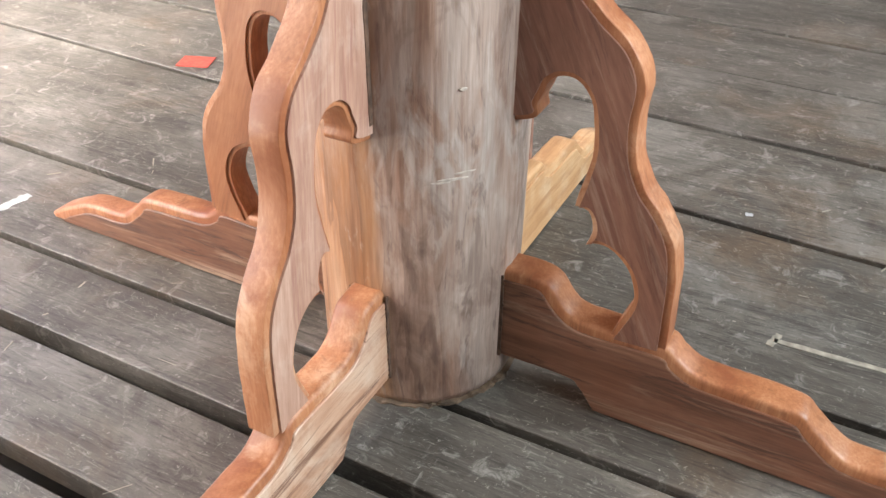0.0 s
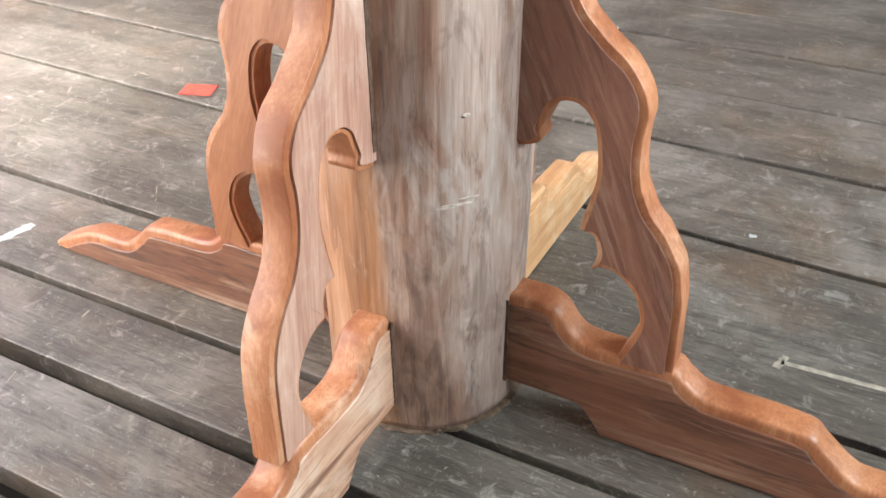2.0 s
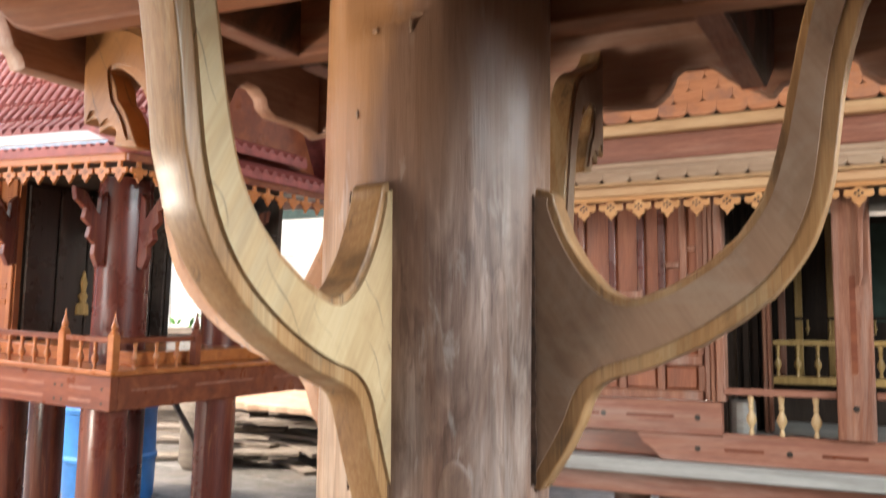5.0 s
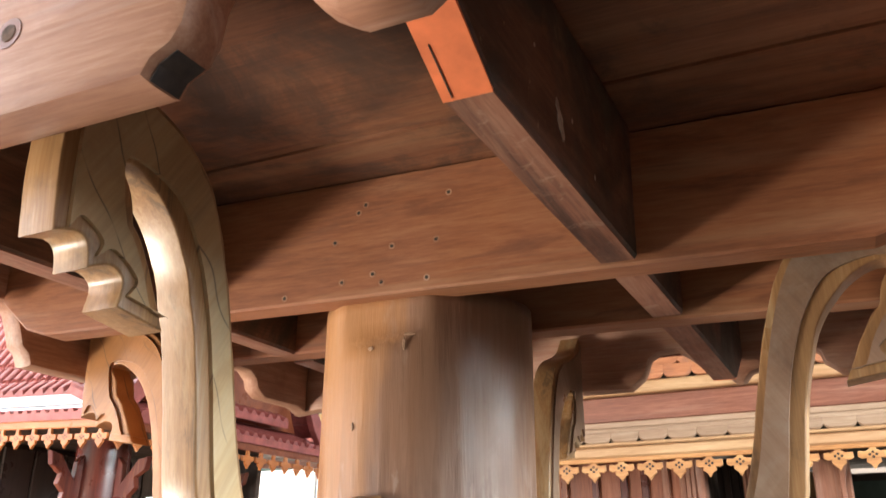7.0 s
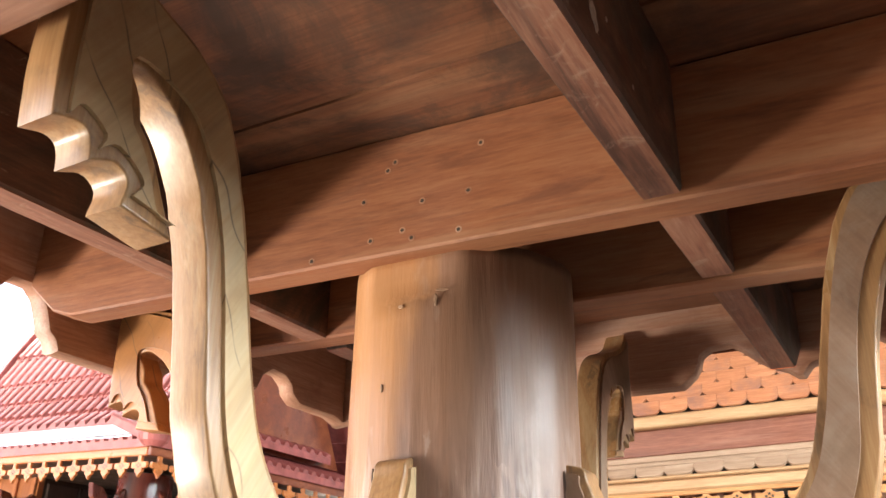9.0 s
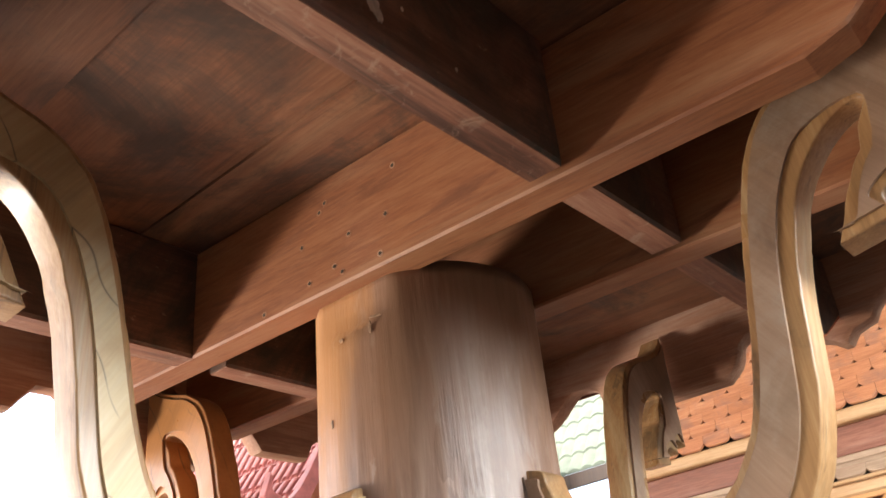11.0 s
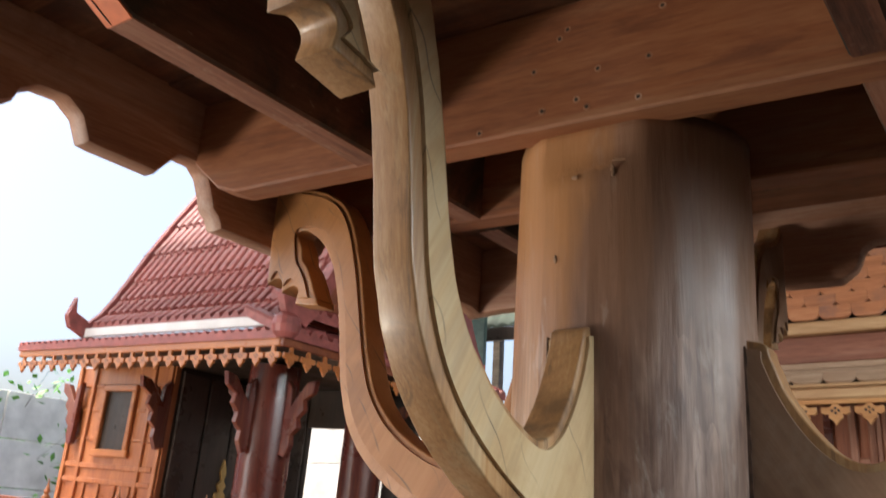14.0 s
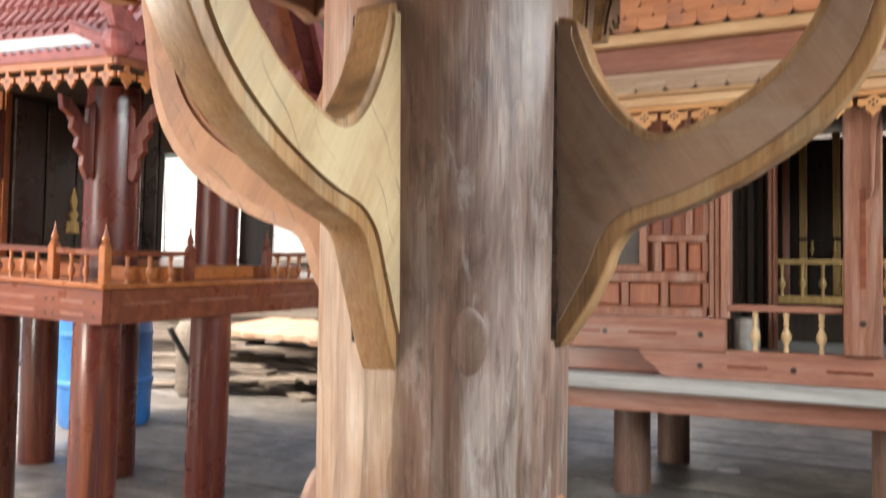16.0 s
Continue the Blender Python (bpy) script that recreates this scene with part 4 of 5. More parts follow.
part("door_ornament", plate([(-0.035, 0.0), (0.035, 0.0), (0.030, 0.05), (0.012, 0.06), (0.028, 0.09), (0.010, 0.11), (0.020, 0.15), (0.0, 0.21), (-0.016, 0.15), (-0.004, 0.11), (-0.026, 0.09), (-0.010, 0.06), (-0.032, 0.05)], 0.008, 0.002, 1, "yz"), M_GOLD, red_house, "small golden carved door ornament", at=(-0.915, 0.62, ZT + 0.17))
# flat near-black sheet in place of the shade inside the window
part("window_hole", box(-1.43, -1.22, WY - 0.001, WY + 0.002, 1.32, 1.60), M_DARK, red_house, "near-black sheet for the shade in the window")
for x0, x1, z0, z1 in ((-1.46, -1.19, 1.60, 1.63), (-1.47, -1.18, 1.285, 1.32), (-1.46, -1.43, 1.32, 1.60), (-1.22, -1.19, 1.32, 1.60)):
    part("window_frame", box(x0, x1, WY - 0.022, WY - 0.0015, z0, z1, 0.004), M_ORANGE, red_house)
for x in (-1.71, -1.58, -1.10, -0.975):
    part("wall_batten", box(x, x + 0.028, WY - 0.014, WY - 0.0005, 1.0, 1.72, 0.003), M_WALL, red_house)
for z in (1.17, 1.24):
    part("wall_batten", box(-1.68, -0.98, WY - 0.012, WY - 0.0005, z - 0.012, z + 0.012, 0.003), M_WALL, red_house)
for x in (-1.50, -1.38, -1.25, -1.14):
    part("wall_batten", box(x, x + 0.02, WY - 0.010, WY - 0.0005, 1.0, 1.157, 0.003), M_WALL, red_house)
for z in (1.36, 1.50, 1.62):
    for x0, x1 in ((-1.675, -1.585), (-1.545, -1.475), (-1.175, -1.105), (-1.065, -0.98)):
        part("wall_batten", box(x0, x1, WY - 0.010, WY - 0.0005, z, z + 0.016, 0.003), M_WALL, red_house)
# near-black soffit and infill panels added to block the bright background
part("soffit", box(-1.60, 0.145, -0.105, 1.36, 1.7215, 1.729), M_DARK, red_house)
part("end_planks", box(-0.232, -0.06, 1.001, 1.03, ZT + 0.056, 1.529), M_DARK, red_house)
part("lintel", box(-0.759, -0.06, 1.001, 1.03, 1.53, 1.72), M_DARK, red_house, "dark infill panel added under the eave")
# eaves
EX0, EX1, EY0, EY1, EZ = -1.62, 0.17, -0.13, 1.38, 1.70
part("front_eave_board", box(EX0, EX1 - 0.021, EY0, EY0 + 0.02, EZ, EZ + 0.055, 0.004), M_ORANGE, red_house, "orange eave board")
# this side's shade is in the darker red
part("side_eave_board", box(EX1 - 0.02, EX1, EY0 - 0.001, EY1, EZ, EZ + 0.055, 0.004), M_REDX, red_house)
n = 21
first = None
for k in range(n):
    x = EX0 + 0.045 + (EX1 - EX0 - 0.1) * k / (n - 1)
    if first is None:
        first = pendant(red_house, (x, EY0 + 0.008, EZ + 0.002), 0.085, 0.075, M_ORANGE)
        hole = pierced(first, 0.085, 0.075)
    else:
        o = again(first, (x, EY0 + 0.008, EZ + 0.002))
        h2 = hole.copy()
        scene.collection.objects.link(h2)
        h2.parent = o
for k in range(17):
    again(first, (EX1 - 0.008, EY0 + 0.05 + 1.44 * k / 16, EZ + 0.002), 90).data = first.data
part("corner_block", lathe([(0.030, 0), (0.048, 0.018), (0.055, 0.045), (0.048, 0.075), (0.025, 0.092)], 16), M_TILE, red_house, "red corner ornament", at=(EX1 - 0.01, EY0 + 0.01, EZ + 0.03))
# lower eave roof with small tiles, a white board and the steep main roof


def slope(parent, name, x0, x1, prof, ribs, material, radius):
    """A roof slope swept along a (y, z) profile, with half-round ribs lying on it."""
    bm = bmesh.new()
    a = [bm.verts.new((x0, y, z)) for y, z in prof]
    b = [bm.verts.new((x1, y, z)) for y, z in prof]
    c = [bm.verts.new((x0, y, z - 0.03)) for y, z in prof]
    d = [bm.verts.new((x1, y, z - 0.03)) for y, z in prof]
    for i in range(len(prof) - 1):
        bm.faces.new((a[i], b[i], b[i + 1], a[i + 1]))
        bm.faces.new((c[i], c[i + 1], d[i + 1], d[i]))
        bm.faces.new((a[i], a[i + 1], c[i + 1], c[i]))
        bm.faces.new((b[i], d[i], d[i + 1], b[i + 1]))
    bm.faces.new((a[0], c[0], d[0], b[0]))
    bm.faces.new((a[-1], b[-1], d[-1], c[-1]))
    body = part(name, bm, material, parent)
    bm = bmesh.new()
    m = 6
    rows = []
    for i, (y, z) in enumerate(prof):
        rows.append([bm.verts.new((radius * math.cos(math.pi * k / m), y, z + radius * math.sin(math.pi * k / m))) for k in range(m + 1)])
    for p, q in zip(rows, rows[1:]):
        for k in range(m):
            bm.faces.new((p[k], p[k + 1], q[k + 1], q[k]))
    bm.faces.new(rows[0])
    rib = part("tile_rib", bm, material, body, at=(x0 + radius, 0, 0))
    smooth_by_angle(rib, 50)
    for k in range(1, ribs):
        again(rib, (x0 + radius + (x1 - x0 - 2 * radius) * k / (ribs - 1), 0, 0), 0, body)
    return body


slope(red_house, "lower_roof", EX0, EX1, [(EY0 - 0.01, EZ + 0.058), (0.08, EZ + 0.085)], 38, M_TILE, 0.013)
part("white_board", box(-1.26, 0.14, -0.062, -0.045, 1.797, 1.838, 0.003), M_WHITE, red_house, "white painted board under the main roof")
MAIN = [(-0.03, 1.846), (0.025, 1.905), (0.075, 1.985), (0.13, 2.09), (0.21, 2.25), (0.31, 2.43), (0.42, 2.615), (0.52, 2.79), (0.57, 2.93)]
RIDGE = 0.57


def coursed(prof, per=1, lift=0.010):
    """The profile broken into tile courses, each lying on the one below."""
    out = []
    for (y0, z0), (y1, z1) in zip(prof, prof[1:]):
        run = math.hypot(y1 - y0, z1 - z0)
        ny, nz = -abs(z1 - z0) / run, abs(y1 - y0) / run
        for k in range(per):
            a, b = k / per, (k + 1) / per
            out.append((y0 + (y1 - y0) * a + ny * lift, z0 + (z1 - z0) * a + nz * lift))
            out.append((y0 + (y1 - y0) * b, z0 + (z1 - z0) * b))
    return out


STEPPED = coursed(MAIN)
slope(red_house, "main_roof", -1.21, 0.13, STEPPED, 24, M_TILE, 0.020)
slope(red_house, "main_roof", -1.21, 0.13, [(2 * RIDGE - y, z) for y, z in STEPPED[::-1]], 24, M_TILE, 0.020)
# gable boards that follow the roof line and end in hooked tips
for x in (-1.235, 0.150):
    up = [(y - 0.02, z + 0.02) for y, z in MAIN]
    g = [(-0.16, 1.88), (-0.13, 1.97), (-0.12, 1.90), (-0.06, 1.875)] + up + [(RIDGE, 3.16)] + [(2 * RIDGE - y, z) for y, z in up[::-1]] + [(2 * RIDGE + 0.06, 1.875), (2 * RIDGE + 0.06, 1.82)] + [(2 * RIDGE - y, z - 0.06) for y, z in MAIN] + [(y, z - 0.06) for y, z in MAIN[-2::-1]] + [(-0.14, 1.83)]
    part("gable_board", plate(g, 0.018, 0.003, 1, "yz"), M_TILE, red_house, "red gable board with hooked tips", at=(x, 0, 0))
part("gable_wall", plate([(0.05, 1.83), (1.09, 1.83), (0.57, 2.78)], 0.01, 0, 1, "yz"), M_REDX, red_house, at=(0.06, 0, 0))
slope(red_house, "back_roof", EX0, EX1, [(1.05, EZ + 0.085), (EY1, EZ + 0.03)], 38, M_TILE, 0.013)

# pent roofs over the gable side
for x0, x1, y0, y1, z, n in ((EX1 + 0.012, EX1 - 0.24, EY0, 1.38, EZ + 0.060, 26), (0.13, -0.10, 0.02, 0.95, EZ + 0.165, 16)):
    pent = slope(red_house, "side_roof", y0, y1, [(-x0, z), (-x1, z + 0.095)], n, M_TILE, 0.018)
    pent.matrix_basis = pose(0, 0, 0, 0, 0, 90)

# ---- bench and the unvarnished spirit house on it ----
bench = tagged(empty("bench", (0, 0, 0)), "long low work bench with pale grey top on log legs", "bench")
part("bench_top", box(-1.9, 2.4, 2.64, 4.15, 0.497, 0.557, 0.006), M_GREYBEAM, bench, "pale weathered plank top")
part("apron", box(-1.85, 2.35, 2.70, 2.745, 0.405, 0.4965, 0.004), M_PINK, bench, "reddish rail under the top")
part("apron", box(-1.85, 2.35, 4.02, 4.065, 0.405, 0.4965, 0.004), M_PINK, bench)
for x, y in ((-0.58, 2.99), (-0.54, 3.66), (0.47, 2.96), (0.52, 3.66), (-1.6, 2.99), (-1.6, 3.66), (1.7, 2.99), (1.7, 3.66)):
    leg = part("leg", lathe([(0.082, 0), (0.080, 0.5)], 18), M_LEG, bench, "round log leg", at=(x, y, 0))
    smooth_by_angle(leg, 50)

raw_house = tagged(empty("spirit_house", (0, 2.70, 0)), "unvarnished pinkish model Thai house with shingle roof on the bench", "spirit house")
# local: y = 0 is the front face


def slots(parent, pieces, y, z0, z1):
    for x0, x1 in pieces:
        part("carved_slot", box(x0, x1, y - 0.0015, y + 0.001, z0, z1, 0.0006), M_REDX, parent)


def pegs(parent, xs, y, z):
    for x in xs:
        c = lathe([(0.012, -0.003), (0.012, 0.003)], 10)
        bmesh.ops.rotate(c, verts=c.verts[:], cent=(0, 0, 0), matrix=Matrix.Rotation(radians(90), 3, 'X'))
        part("peg", c, M_DARK, parent, at=(x, y, z))


sill = part("ground_beam", box(-1.75, -0.30, 0.06, 0.12, 0.558, 0.66, 0.004), M_REDX, raw_house, "dark red ground beam")
upper = part("room_beam", box(-1.75, -0.128, 0.0, 0.05, 0.665, 0.800, 0.004), M_PINK, raw_house, "pinkish carved floor beam")
slots(upper, ((-0.52, -0.32), (-0.84, -0.64), (-1.2, -1.0)), 0.0, 0.728, 0.742)
pegs(upper, (-0.225, -0.62, -0.92), 0.0, 0.735)
lower = part("porch_beam", plate([(-0.475, 0.664), (-0.45, 0.625), (-0.41, 0.600), (-0.375, 0.558), (1.8, 0.558), (1.8, 0.676), (-0.127, 0.676), (-0.127, 0.664)], 0.028, 0.004, 1), M_PINK, raw_house, "pinkish carved porch beam", at=(0, 0.016, 0))
slots(lower, ((-0.12, 0.03), (0.24, 0.40), (0.62, 0.80), (1.0, 1.2)), -0.028, 0.607, 0.621)
pegs(lower, (-0.225, 0.125, 0.50, 0.90), -0.028, 0.612)
# panelled room wall
FY = 0.06
part("room_wall", box(-1.75, -0.135, FY, FY + 0.02, 0.801, 1.66, 0.002), M_PANEL, raw_house, "red-brown panelled wall in pinkish frames")


def frame_piece(x0, x1, z0, z1, name="wall_rail", depth=0.022, material=None):
    return part(name, box(x0, x1, FY - depth, FY - 0.0005, z0, z1, 0.004), material or M_PINKZ, raw_house)


for z0, z1 in ((0.801, 0.838), (0.945, 0.985), (1.11, 1.14)):
    frame_piece(-1.75, -0.205, z0, z1)
for x in (-0.225, -0.395, -0.56, -0.73, -0.90, -1.07, -1.24):
    frame_piece(x, x + 0.03, 0.838, 0.945, "wall_stile", 0.0215)
for k in range(6):
    x = -0.382 - 0.17 * k
    part("panel", box(x + 0.022, x + 0.152, FY - 0.012, FY - 0.0005, 0.846, 0.937, 0.006), M_PANEL, raw_house)
for x in (-0.225, -0.32, -0.42):
    frame_piece(x, x + 0.028, 0.985, 1.11, "wall_stile", 0.0215)
for x in (-0.290, -0.388):
    part("panel", box(x + 0.006, x + 0.062, FY - 0.012, FY - 0.0005, 0.994, 1.102, 0.006), M_PANEL, raw_house)
for x in (-0.225, -0.295, -0.385, -0.475, -0.60, -0.74, -0.83, -0.95):
    frame_piece(x, x + 0.03, 1.14, 1.66, "wall_stile", 0.0215, M_RED if x < -0.3 else None)
for x0, x1, z in ((-0.265, -0.225, 1.30), (-0.265, -0.225, 1.42), (-0.355, -0.295, 1.35)):
    frame_piece(x0, x1, z, z + 0.025)
# small window
for x0, x1, z0, z1 in ((-0.72, -0.45, 1.225, 1.258), (-0.72, -0.45, 0.985, 1.015), (-0.72, -0.69, 1.015, 1.225), (-0.48, -0.45, 1.015, 1.225)):
    frame_piece(x0, x1, z0, z1, "window_frame", 0.040)
# the small window's inner shade, drawn as a near-black sheet
part("window_hole", box(-0.69, -0.48, FY - 0.024, FY - 0.0225, 1.015, 1.225), M_DARK, raw_house, "near-black sheet for the shaded window opening")
# moulded corner post
for x0, x1, d in ((-0.195, -0.172, 0.035), (-0.170, -0.150, 0.048), (-0.148, -0.112, 0.06)):
    part("corner_moulding", box(x0, x1, FY - d, FY + 0.02, 0.801, 1.66, 0.005), M_PINKZ, raw_house)
# porch: floor, dark doorway, rails, columns
part("porch_floor", box(-0.127, 1.8, 0.045, 1.3, 0.640, 0.664, 0.003), M_GREYBEAM, raw_house)
# near-black end wall and doorway sheet put the unlit interior into colour
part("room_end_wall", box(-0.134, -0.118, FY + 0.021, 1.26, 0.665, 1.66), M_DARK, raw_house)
part("doorway_back", box(-0.11, 0.03, 0.30, 0.32, 0.665, 1.66), M_DARK, raw_house, "near-black sheet for the unlit doorway")
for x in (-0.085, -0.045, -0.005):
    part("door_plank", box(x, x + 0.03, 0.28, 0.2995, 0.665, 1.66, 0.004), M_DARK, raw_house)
for x0, x1 in ((0.005, 0.022), (0.024, 0.040)):
    part("jamb", box(x0, x1, 0.22, 0.279, 0.665, 1.66, 0.004), M_PINKZ, raw_house)
for x0, x1 in ((0.300, 0.432), (1.05, 1.18)):
    c = part("column", box(x0, x1, -0.035, 0.075, 0.677, 1.66, 0.006), M_PINKZ, raw_house, "square porch column with a carved slot")
    part("carved_slot", box((x0 + x1) / 2 - 0.010, (x0 + x1) / 2 + 0.010, -0.0365, -0.0345, 0.93, 1.30), M_REDX, c)
    pegs(c, ((x0 + x1) / 2,), -0.035, 0.80)
    part("corner_bracket", plate([(0, 0), (0.05, 0), (0.02, -0.10), (0.012, -0.32), (0.0, -0.36)], 0.012, 0.003, 1), M_PINKZ, raw_house, at=(x1 - 0.04, -0.05, 1.62))
part("rail", box(-0.127, 0.299, 0.0, 0.045, 0.832, 0.858, 0.004), M_PINK, raw_house)
part("rail", box(0.433, 1.05, 0.0, 0.045, 0.832, 0.858, 0.004), M_PINK, raw_house)
for x in (-0.018, 0.096, 0.222, 0.52, 0.64, 0.76, 0.88, 1.0):
    baluster(raw_house, (x, 0.022, 0.677), 0.155, 0.021, M_BALUSTER)
part("log_end", lathe([(0.055, 0.665), (0.058, 0.70), (0.055, 0.80)], 14), M_GREYBEAM, raw_house, "pale log stump", at=(-0.07, 0.13, 0))
# inner rail and far doorway
part("inner_step", box(-0.05, 1.2, 0.58, 0.66, 0.840, 0.875, 0.004), M_GOLD, raw_house, "golden inner sill")
part("inner_rail", box(-0.05, 1.2, 0.60, 0.64, 1.015, 1.04, 0.004), M_GOLD, raw_house)
for k in range(9):
    baluster(raw_house, (0.02 + 0.085 * k, 0.62, 0.876), 0.139, 0.018, M_GOLD)
part("inner_plinth", box(-0.05, 1.2, 0.67, 0.70, 0.665, 0.8395), M_DARK, raw_house)
# rear wall kept near-black for the shade inside
part("far_wall", box(-0.127, 1.8, 1.26, 1.30, 0.665, 1.66), M_DARK, raw_house, "near-black rear wall for the unlit interior")
part("far_panel", box(0.26, 0.62, 1.24, 1.2595, 1.12, 1.62), M_GREEN, raw_house, "dark green rear panel")
for x in (-0.02, 0.06, 0.21):
    part("inner_jamb", box(x, x + 0.035, 1.02, 1.06, 0.665, 1.66, 0.004), M_GOLD if x > 0 else M_PINKZ, raw_house)
part("inner_jamb", box(-0.09, -0.05, 0.66, 0.70, 0.665, 1.66, 0.004), M_PINKZ, raw_house)
part("far_rail", box(0.05, 0.7, 1.0, 1.02, 1.13, 1.145), M_DARK, raw_house)
for k in range(6):
    baluster(raw_house, (0.12 + 0.10 * k, 1.01, 1.06), 0.07, 0.012, M_GOLD)
# eaves of the raw house, from the pendants up
E0 = 0.037
part("eave_board", box(-1.27, 1.9, -0.155, -0.125, 1.605 + E0, 1.650 + E0, 0.008), M_CREAM, raw_house, "orange-cream moulded eave board")
# shade under the eaves put into a near-black soffit
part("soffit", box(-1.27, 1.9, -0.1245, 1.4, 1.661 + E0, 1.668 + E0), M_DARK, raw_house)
first = pendant(raw_house, (-1.0, -0.14, 1.607 + E0), 0.118, 0.098, M_PENDANT)
hole = pierced(first, 0.118, 0.098)
for k in range(1, 22):
    o = again(first, (-1.0 + 0.117 * k, -0.14, 1.607 + E0))
    h2 = hole.copy()
    scene.collection.objects.link(h2)
    h2.parent = o
part("pendant_rail", box(-1.27, 1.9, -0.150, -0.130, 1.588 + E0, 1.6045 + E0, 0.003), M_PENDANT, raw_house, "orange rail that carries the pendants")
part("drip_board", box(-1.27, 1.9, -0.165, -0.12, 1.651 + E0, 1.664 + E0, 0.004), M_CREAM, raw_house)


def shingle_mesh(w, h):
    """A thin shingle with clipped lower corners."""
    return plate([(-w / 2, 0.019), (-w / 2 + 0.011, 0.006), (-w / 3.4, 0.001), (0, 0), (w / 3.4, 0.001), (w / 2 - 0.011, 0.006), (w / 2, 0.019), (w / 2, h), (-w / 2, h)], 0.0065, 0.0012, 1)


def shingle_row(parent, n, x0, pitch, y, z, tilt, material, like=None, h=0.085):
    for k in range(n):
        if like is None:
            like = part("shingle", shingle_mesh(pitch - 0.0006, h), material, parent)
            o = like
        else:
            o = like.copy()
            scene.collection.objects.link(o)
            o.parent = parent
        o.matrix_basis = pose(x0 + pitch * k, y + random.uniform(-0.001, 0.001), z + random.uniform(-0.0015, 0.0015), -tilt, 0, random.uniform(-0.3, 0.3))
    return like


shingle_row(raw_house, 21, -1.21, 0.117, -0.158, 1.666 + E0, 35, M_CREAM_GREY, None, 0.050)
# near-black backing darkens the notches in place of their shade
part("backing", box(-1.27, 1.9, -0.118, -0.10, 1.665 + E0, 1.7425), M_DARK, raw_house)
part("step_board", box(-1.27, 1.9, -0.130, -0.02, 1.743, 1.765, 0.006), M_CREAM_GREY, raw_house)
part("step_board", box(-1.27, 1.9, -0.105, -0.02, 1.766, 1.794, 0.006), M_CREAM_GREY, raw_house)
part("red_board", box(-1.27, 1.9, -0.085, -0.02, 1.795, 1.905, 0.006), M_ATTIC, raw_house, "reddish attic board")
part("cream_board", box(-1.27, 1.9, -0.120, -0.02, 1.906, 1.958, 0.014, 3), M_CREAM, raw_house, "pale rounded moulding under the shingles")
RISE, RUN = 0.0535, 0.0245
# near-black deck, so that the shingle notches look shadowed
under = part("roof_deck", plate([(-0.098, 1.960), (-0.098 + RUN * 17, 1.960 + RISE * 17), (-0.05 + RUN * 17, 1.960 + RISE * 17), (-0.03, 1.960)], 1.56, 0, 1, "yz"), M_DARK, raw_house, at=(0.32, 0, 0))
like = None
for r in range(16):
    like = shingle_row(raw_house, 21, -1.21 + (0.0585 if r % 2 else 0), 0.117, -0.124 + RUN * r, 1.958 + RISE * r, 19, M_SHINGLE, like, 0.060)

# ---- behind the houses ----
drum = tagged(empty("barrel", (-3.97, 3.04, 0)), "blue plastic drum standing on the plank floor", "barrel")
part("lid", lathe([(0.20, 0.895), (0.262, 0.897), (0.266, 0.910), (0.258, 0.918), (0.05, 0.914)], 40), M_BLUE, drum, "blue screw lid")
for z in (0.27, 0.57):
    part("hoop", lathe([(0.284, z - 0.022), (0.293, z - 0.012), (0.293, z + 0.012), (0.284, z + 0.022)], 40), M_BLUE, drum)
b = part("body", lathe([(0.262, 0), (0.272, 0.02), (0.283, 0.25), (0.288, 0.27), (0.283, 0.29), (0.287, 0.55), (0.292, 0.57), (0.287, 0.59), (0.278, 0.84), (0.285, 0.87), (0.285, 0.90), (0.25, 0.90)], 40), M_BLUE, drum)
smooth_by_angle(b, 40)


def slab(at, turn, length, width, thick, tip=0.0, material=None):
    """A rough sawn board or slab with a wavy edge, lying or leaning."""
    n = 14
    pts = [(-length / 2 + length * k / n, -width / 2 * (1 + 0.25 * noise.noise(Vector((k * 0.7, at[0], at[1]))))) for k in range(n + 1)]
    pts += [(length / 2 - length * k / n, width / 2 * (1 + 0.25 * noise.noise(Vector((k * 0.7, at[1] + 9, at[0]))))) for k in range(n + 1)]
    ob = part("board", plate(pts, thick / 2, 0.004, 1, "xy"), material or M_DRIFT)
    ob.matrix_world = pose(at[0], at[1], at[2], tip, 0, turn)
    return tagged(ob, "rough grey sawn board in the offcut pile", "board", "offcut pile")


z = 0.02
for k in range(22):
    slab((-4.0 + random.uniform(-0.7, 0.9), 4.65 + random.uniform(-0.35, 0.5), z), random.uniform(-35, 35), random.uniform(0.7, 1.5), random.uniform(0.10, 0.24), 0.03, random.uniform(-5, 5))
    z += 0.018
top = slab((-3.75, 4.75, 0.47), -18, 1.5, 0.60, 0.05, 6, M_CREAM_GREY)
top["label"] = "wide pale natural-edge slab on top of the pile"
stump = tagged(part("log", lathe([(0.12, 0), (0.15, 0.05), (0.14, 0.30), (0.16, 0.48), (0.11, 0.56)], 18), M_DRIFT, at=(-4.25, 4.15, 0)), "rough pale tree stump on the floor", "log")
smooth_by_angle(stump, 50)
lean = slab((-3.22, 3.72, 0.27), 62, 0.62, 0.07, 0.03, 0)
lean.matrix_world = pose(-3.80, 3.62, 0.30, 0, 62, 60)
lean["label"] = "dark board leaning against the pile"

card = tagged(part("card", box(-0.042, 0.042, -0.032, 0.032, 0.0005, 0.0025), M_CARD, at=(-1.05, 0.655, 0), turn=20), "small red sheet lying on the plank floor", "card")

# boundary wall and greenery beyond the open back
fence = tagged(empty("boundary_wall", (0, 0, 0)), "pale concrete panel boundary wall outside the shed", "wall", kind="structure")
